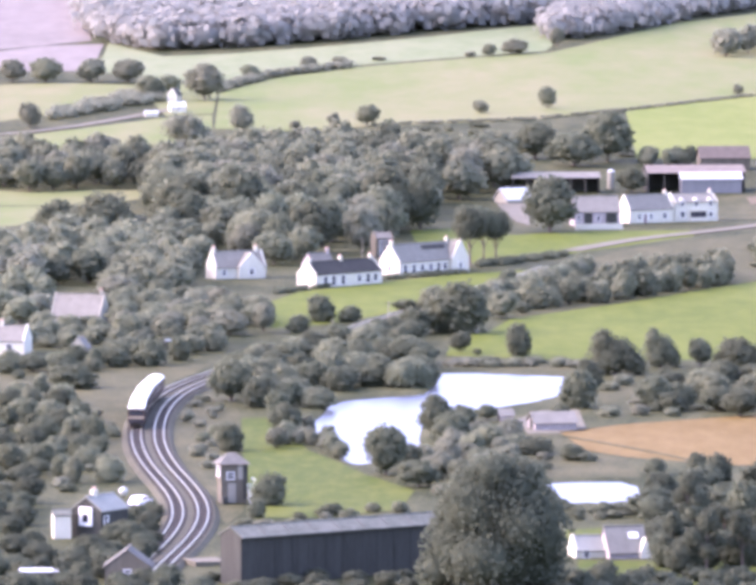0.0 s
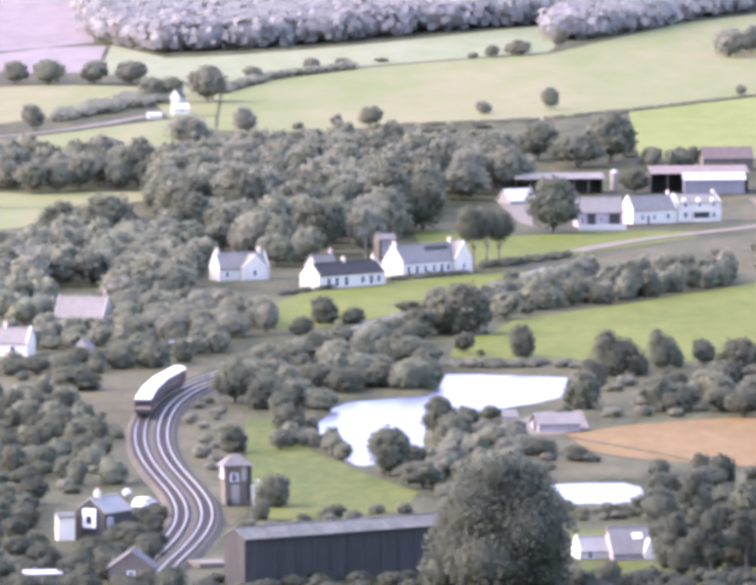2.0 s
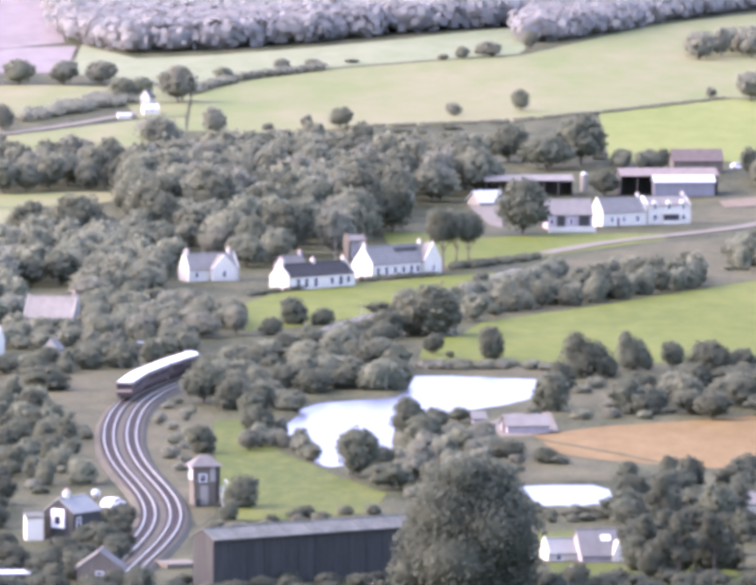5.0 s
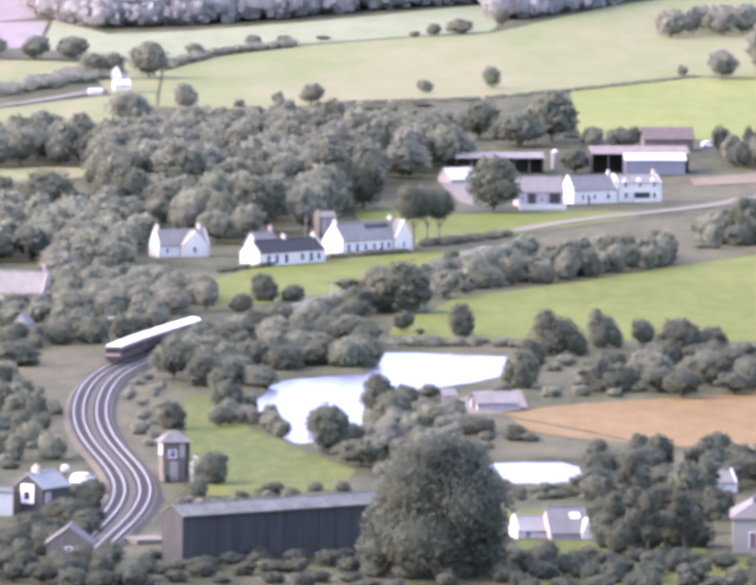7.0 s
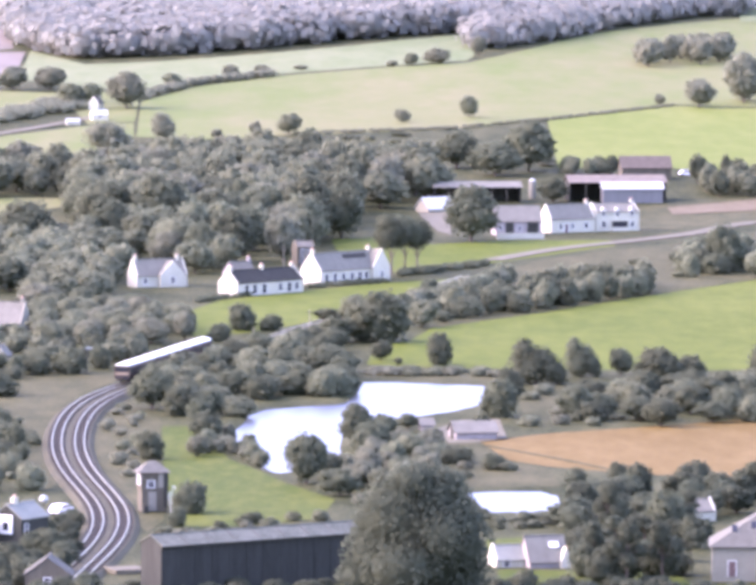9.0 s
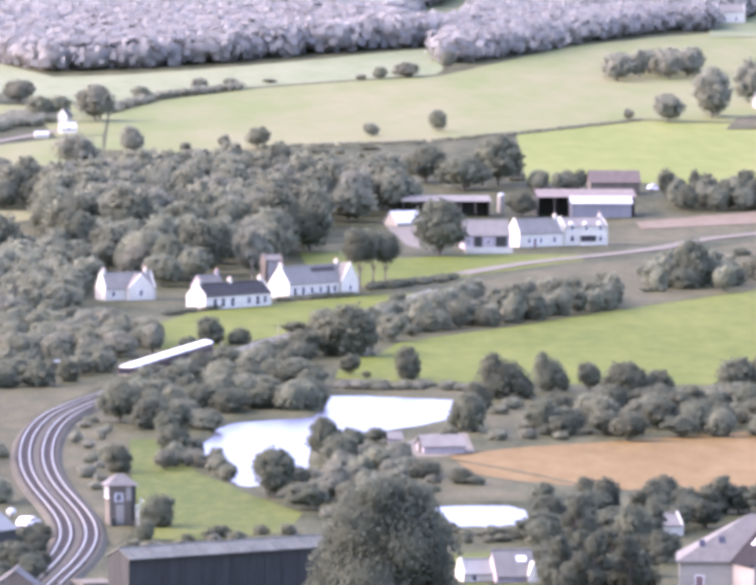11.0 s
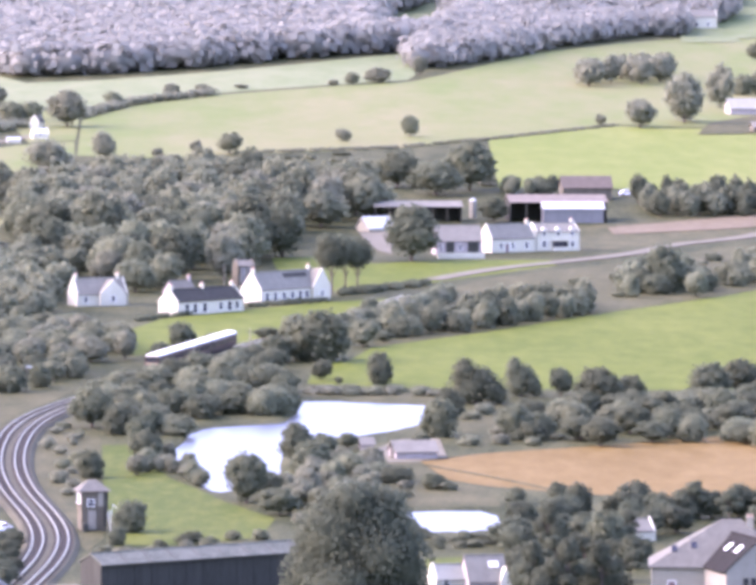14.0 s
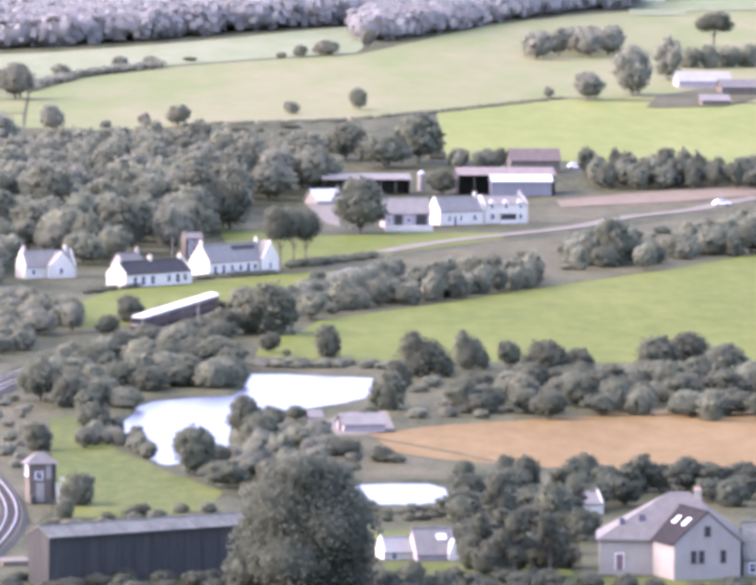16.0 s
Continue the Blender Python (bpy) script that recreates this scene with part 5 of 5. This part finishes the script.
for u, z, w, h in ((2.4, 1.6, 0.8, 1.6), (5.4, 1.6, 0.8, 1.6), (6.5, 1.6, 0.8, 1.6), (4.6, 5.0, 0.9, 1.3)):
    window(r, m @ pose(0, u, z, 0, 0, -90), w, h, "window", BROWN)
door(r, pose(2.6, 0, 0.1))
q = math.degrees(math.atan(3.8 / 4.6))
# These two panes are painted white for the sky they would reflect.
for u in (2.4, 5.6):
    part("skylight", boxes((-0.45, 0.45, -0.65, 0.65, 0, 0.1)), FRAME, r, "skylight with its sky glint painted white", m @ pose(u, 6.5, 4.2 + 2.7 * 3.8 / 4.6 + 0.22, -q, 0, 0))
for u, y in ((2.9, 1.6), (5.4, 2.0)):
    part("skylight", boxes((-0.35, 0.35, -0.5, 0.5, 0, 0.1)), GLASS, r, "small skylight", pose(u, y, 4.0 + (y + 0.4) * 1.055 + 0.02, 46.5, 0, 0))
chimney(r, 12.6, 4.4, 9.0, 0.9, 0.9, CREAM)
house("white bungalow behind the large house", (53.13, 993.8), 15, 4.6, 4.6, 1.4, 1.4, WHITE, PALESLATE, "bungalow", "house", [(1.2, 0.3, 0.9, 0.9)])
house("pale green-roofed bungalow beside the large house", (71.34, 916.6), 0, 7, 7, 2.4, 4.2, PLASTER, GREENROOF, "bungalow", "house", [(1.2, 0.6, 1.0, 1.2)], ends=False)


# ---- small things ----
def car(label, at, turn, mat):
    root = thing("car", label, "car", at, turn)
    bm = bmesh.new()
    prism(bm, [(-2.0, 0.35), (2.0, 0.35), (2.0, 0.85), (1.1, 0.95), (0.5, 1.42), (-1.1, 1.42), (-1.7, 0.95), (-2.0, 0.9)], "y", -0.8, 0.8)
    part("body", bm, mat, root)
    for y in (-0.81, 0.81):
        bm = bmesh.new()
        prism(bm, [(-1.4, 0.98), (0.9, 0.98), (0.42, 1.34), (-1.0, 1.34)], "y", y - 0.015, y + 0.015)
        part("side_window", bm, GLASS, root)
        for x in (-1.25, 1.25):
            bm = bmesh.new()
            bmesh.ops.create_cone(bm, cap_ends=True, segments=14, radius1=0.31, radius2=0.31, depth=0.2, matrix=Matrix.Translation((x, y * 0.96, 0.31)) @ Matrix.Rotation(radians(90), 4, "X"))
            part("wheel", bm, RUBBER, root)
    return root


car("white car parked behind the barns", (97.6, 1814.0), 8, CAR)
car("white car parked behind the barns", (102.6, 1816.0), 2, CAR)
car("white car parked on the farm road", (127.0, 1711.9), 18, CAR)
# Car shape added here to stand in for a bright glint.
car("white car shape standing in for a bright glint by the timber house", (-33.10, 1001.7), 60, CAR)
# White ball added in place of a second, round glint.
bm = bmesh.new()
bmesh.ops.create_uvsphere(bm, u_segments=16, v_segments=10, radius=0.62, matrix=Matrix.Translation((0, 0, 1.0)))
t = thing("glint_ball", "round white garden tank on a post", "tank", (-35.90, 1012.5))
part("tank", bm, SHEET, t)
part("post", boxes((-0.1, 0.1, -0.1, 0.1, 0, 0.6)), BROWN, t)


def pole(label, at, tall, head):
    root = thing("telegraph_pole" if not head else "signal_post", label, "pole", at, 20)
    bm = bmesh.new()
    bmesh.ops.create_cone(bm, cap_ends=True, segments=8, radius1=0.14, radius2=0.09, depth=tall, matrix=Matrix.Translation((0, 0, tall / 2)))
    part("post", bm, CREAM if not head else BROWN, root)
    part("crossarm", boxes((-0.8, 0.8, -0.05, 0.05, tall - 0.6, tall - 0.48)), BROWN, root)
    if head:
        part("signal_arm", boxes((-0.2, 1.0, -0.1, -0.06, tall - 0.35, tall - 0.02)), SHEET, root, "white signal arm")
    return root


pole("pale telegraph pole beside the line", (-8.11, 1285.9), 4.6, False)
pole("pale telegraph pole behind the low cottage", (-3.3, 1520.0), 4.4, False)
pole("pale telegraph pole beside the line", (1.96, 1326.4), 5.0, False)
pole("railway signal post with a white arm", (-36.70, 1243.7), 4.4, True)


# ---- the train: three coaches ----
def coach(label, front):
    """A railcar along its own x axis, its middle over the origin, wheels on z = 0; the x- end faces the camera."""
    root = tagged(new("railway_coach"), label, "train coach", "coaches of the train")
    h = 9.65
    side = [(-1.36, 0.95), (-1.40, 1.6), (-1.37, 2.6), (-1.3, 3.2), (1.3, 3.2), (1.37, 2.6), (1.40, 1.6), (1.36, 0.95)]
    bm = bmesh.new()
    prism(bm, side, "x", -h, h)
    part("body", bm, MAROON, root, "dull maroon coach body")
    top = [(-1.36, 3.18), (-1.2, 3.42), (-0.75, 3.63), (0, 3.72), (0.75, 3.63), (1.2, 3.42), (1.36, 3.18)]
    bm = bmesh.new()
    prism(bm, top, "x", -h - 0.05, h + 0.05)
    part("roof", bm, ROOFPAINT, root, "bright pale roof")
    for k in range(5):
        x = -h + 2.2 + k * 3.9
        part("roof_vent", boxes((x - 0.25, x + 0.25, -0.2, 0.2, 3.70, 3.86)), ROOFPAINT, root)
    for y, s in ((-1.385, -1), (1.385, 1)):
        for k in range(8):
            x = -h + 1.9 + k * 2.22
            part("window", boxes((x - 0.75, x + 0.75, y - 0.035, y + 0.035, 1.78, 2.58)), GLASS, root)
        for x in (-h + 0.6, 0.0, h - 0.6):
            part("door", boxes((x - 0.4, x + 0.4, y - 0.045, y + 0.045, 1.0, 2.75)), BROWN, root, "brown coach door")
    for x, s in ((-h, -1), (h, 1)):
        part("end_band", boxes((min(x, x + s * 0.05), max(x, x + s * 0.05), -1.3, 1.3, 1.55, 1.95)), YELLOW if front else MAROON, root, "pale band across the end")
        part("end_window", boxes((min(x, x + s * 0.06), max(x, x + s * 0.06), -1.15, 1.15, 2.05, 2.9)), GLASS, root)
        part("end_skirt", boxes((min(x, x + s * 0.04), max(x, x + s * 0.04), -1.25, 1.25, 0.7, 1.5)), BOGIE, root)
        part("gangway", boxes((min(x, x + s * 0.35), max(x, x + s * 0.35), -0.5, 0.5, 1.0, 1.5)), BOGIE, root)
    part("underframe", boxes((-6.0, 6.0, -1.1, 1.1, 0.35, 0.95)), BOGIE, root)
    for x in (-6.9, 6.9):
        b = part("bogie", boxes((x - 1.6, x + 1.6, -1.05, -0.85, 0.35, 0.85), (x - 1.6, x + 1.6, 0.85, 1.05, 0.35, 0.85), (x - 0.3, x + 0.3, -0.85, 0.85, 0.4, 0.9)), BOGIE, root)
        for dx in (-1.1, 1.1):
            for y in (-0.72, 0.72):
                bm = bmesh.new()
                bmesh.ops.create_cone(bm, cap_ends=True, segments=16, radius1=0.45, radius2=0.45, depth=0.13, matrix=Matrix.Translation((x + dx, y, 0.45)) @ Matrix.Rotation(radians(90), 4, "X"))
                part("wheel", bm, BOGIE, b)
    root.scale = (1, 0.94, 0.93)
    return root


COACHES = [coach("maroon railway coach with a bright pale roof, rear of the train", True),
           coach("maroon railway coach with a bright pale roof, middle of the train", False),
           coach("maroon railway coach with a bright pale roof, head of the train", True)]
REACH = np.concatenate([[0], np.cumsum(np.hypot(*np.diff(TRACK, axis=0).T))])


def on_track(s):
    return Vector((float(np.interp(s, REACH, TRACK[:, 0])), float(np.interp(s, REACH, TRACK[:, 1])), TOP + 0.24))


def motions():
    """The train draws away along the left-hand track and slowly gathers speed."""
    for k, ob in enumerate(COACHES):
        rows = []
        for i in range(33):
            t = i * 0.5
            s = 208.6 + 9.806 * t + 0.1335 * t * t + 9.75 + k * 19.9
            a, b = on_track(s - 6.9), on_track(s + 6.9)
            mid, d = (a + b) / 2, b - a
            rows.append((t, pose(mid.x, mid.y, mid.z, 0, 0, math.degrees(math.atan2(d.y, d.x)))))
        walk(ob, rows)


motions()
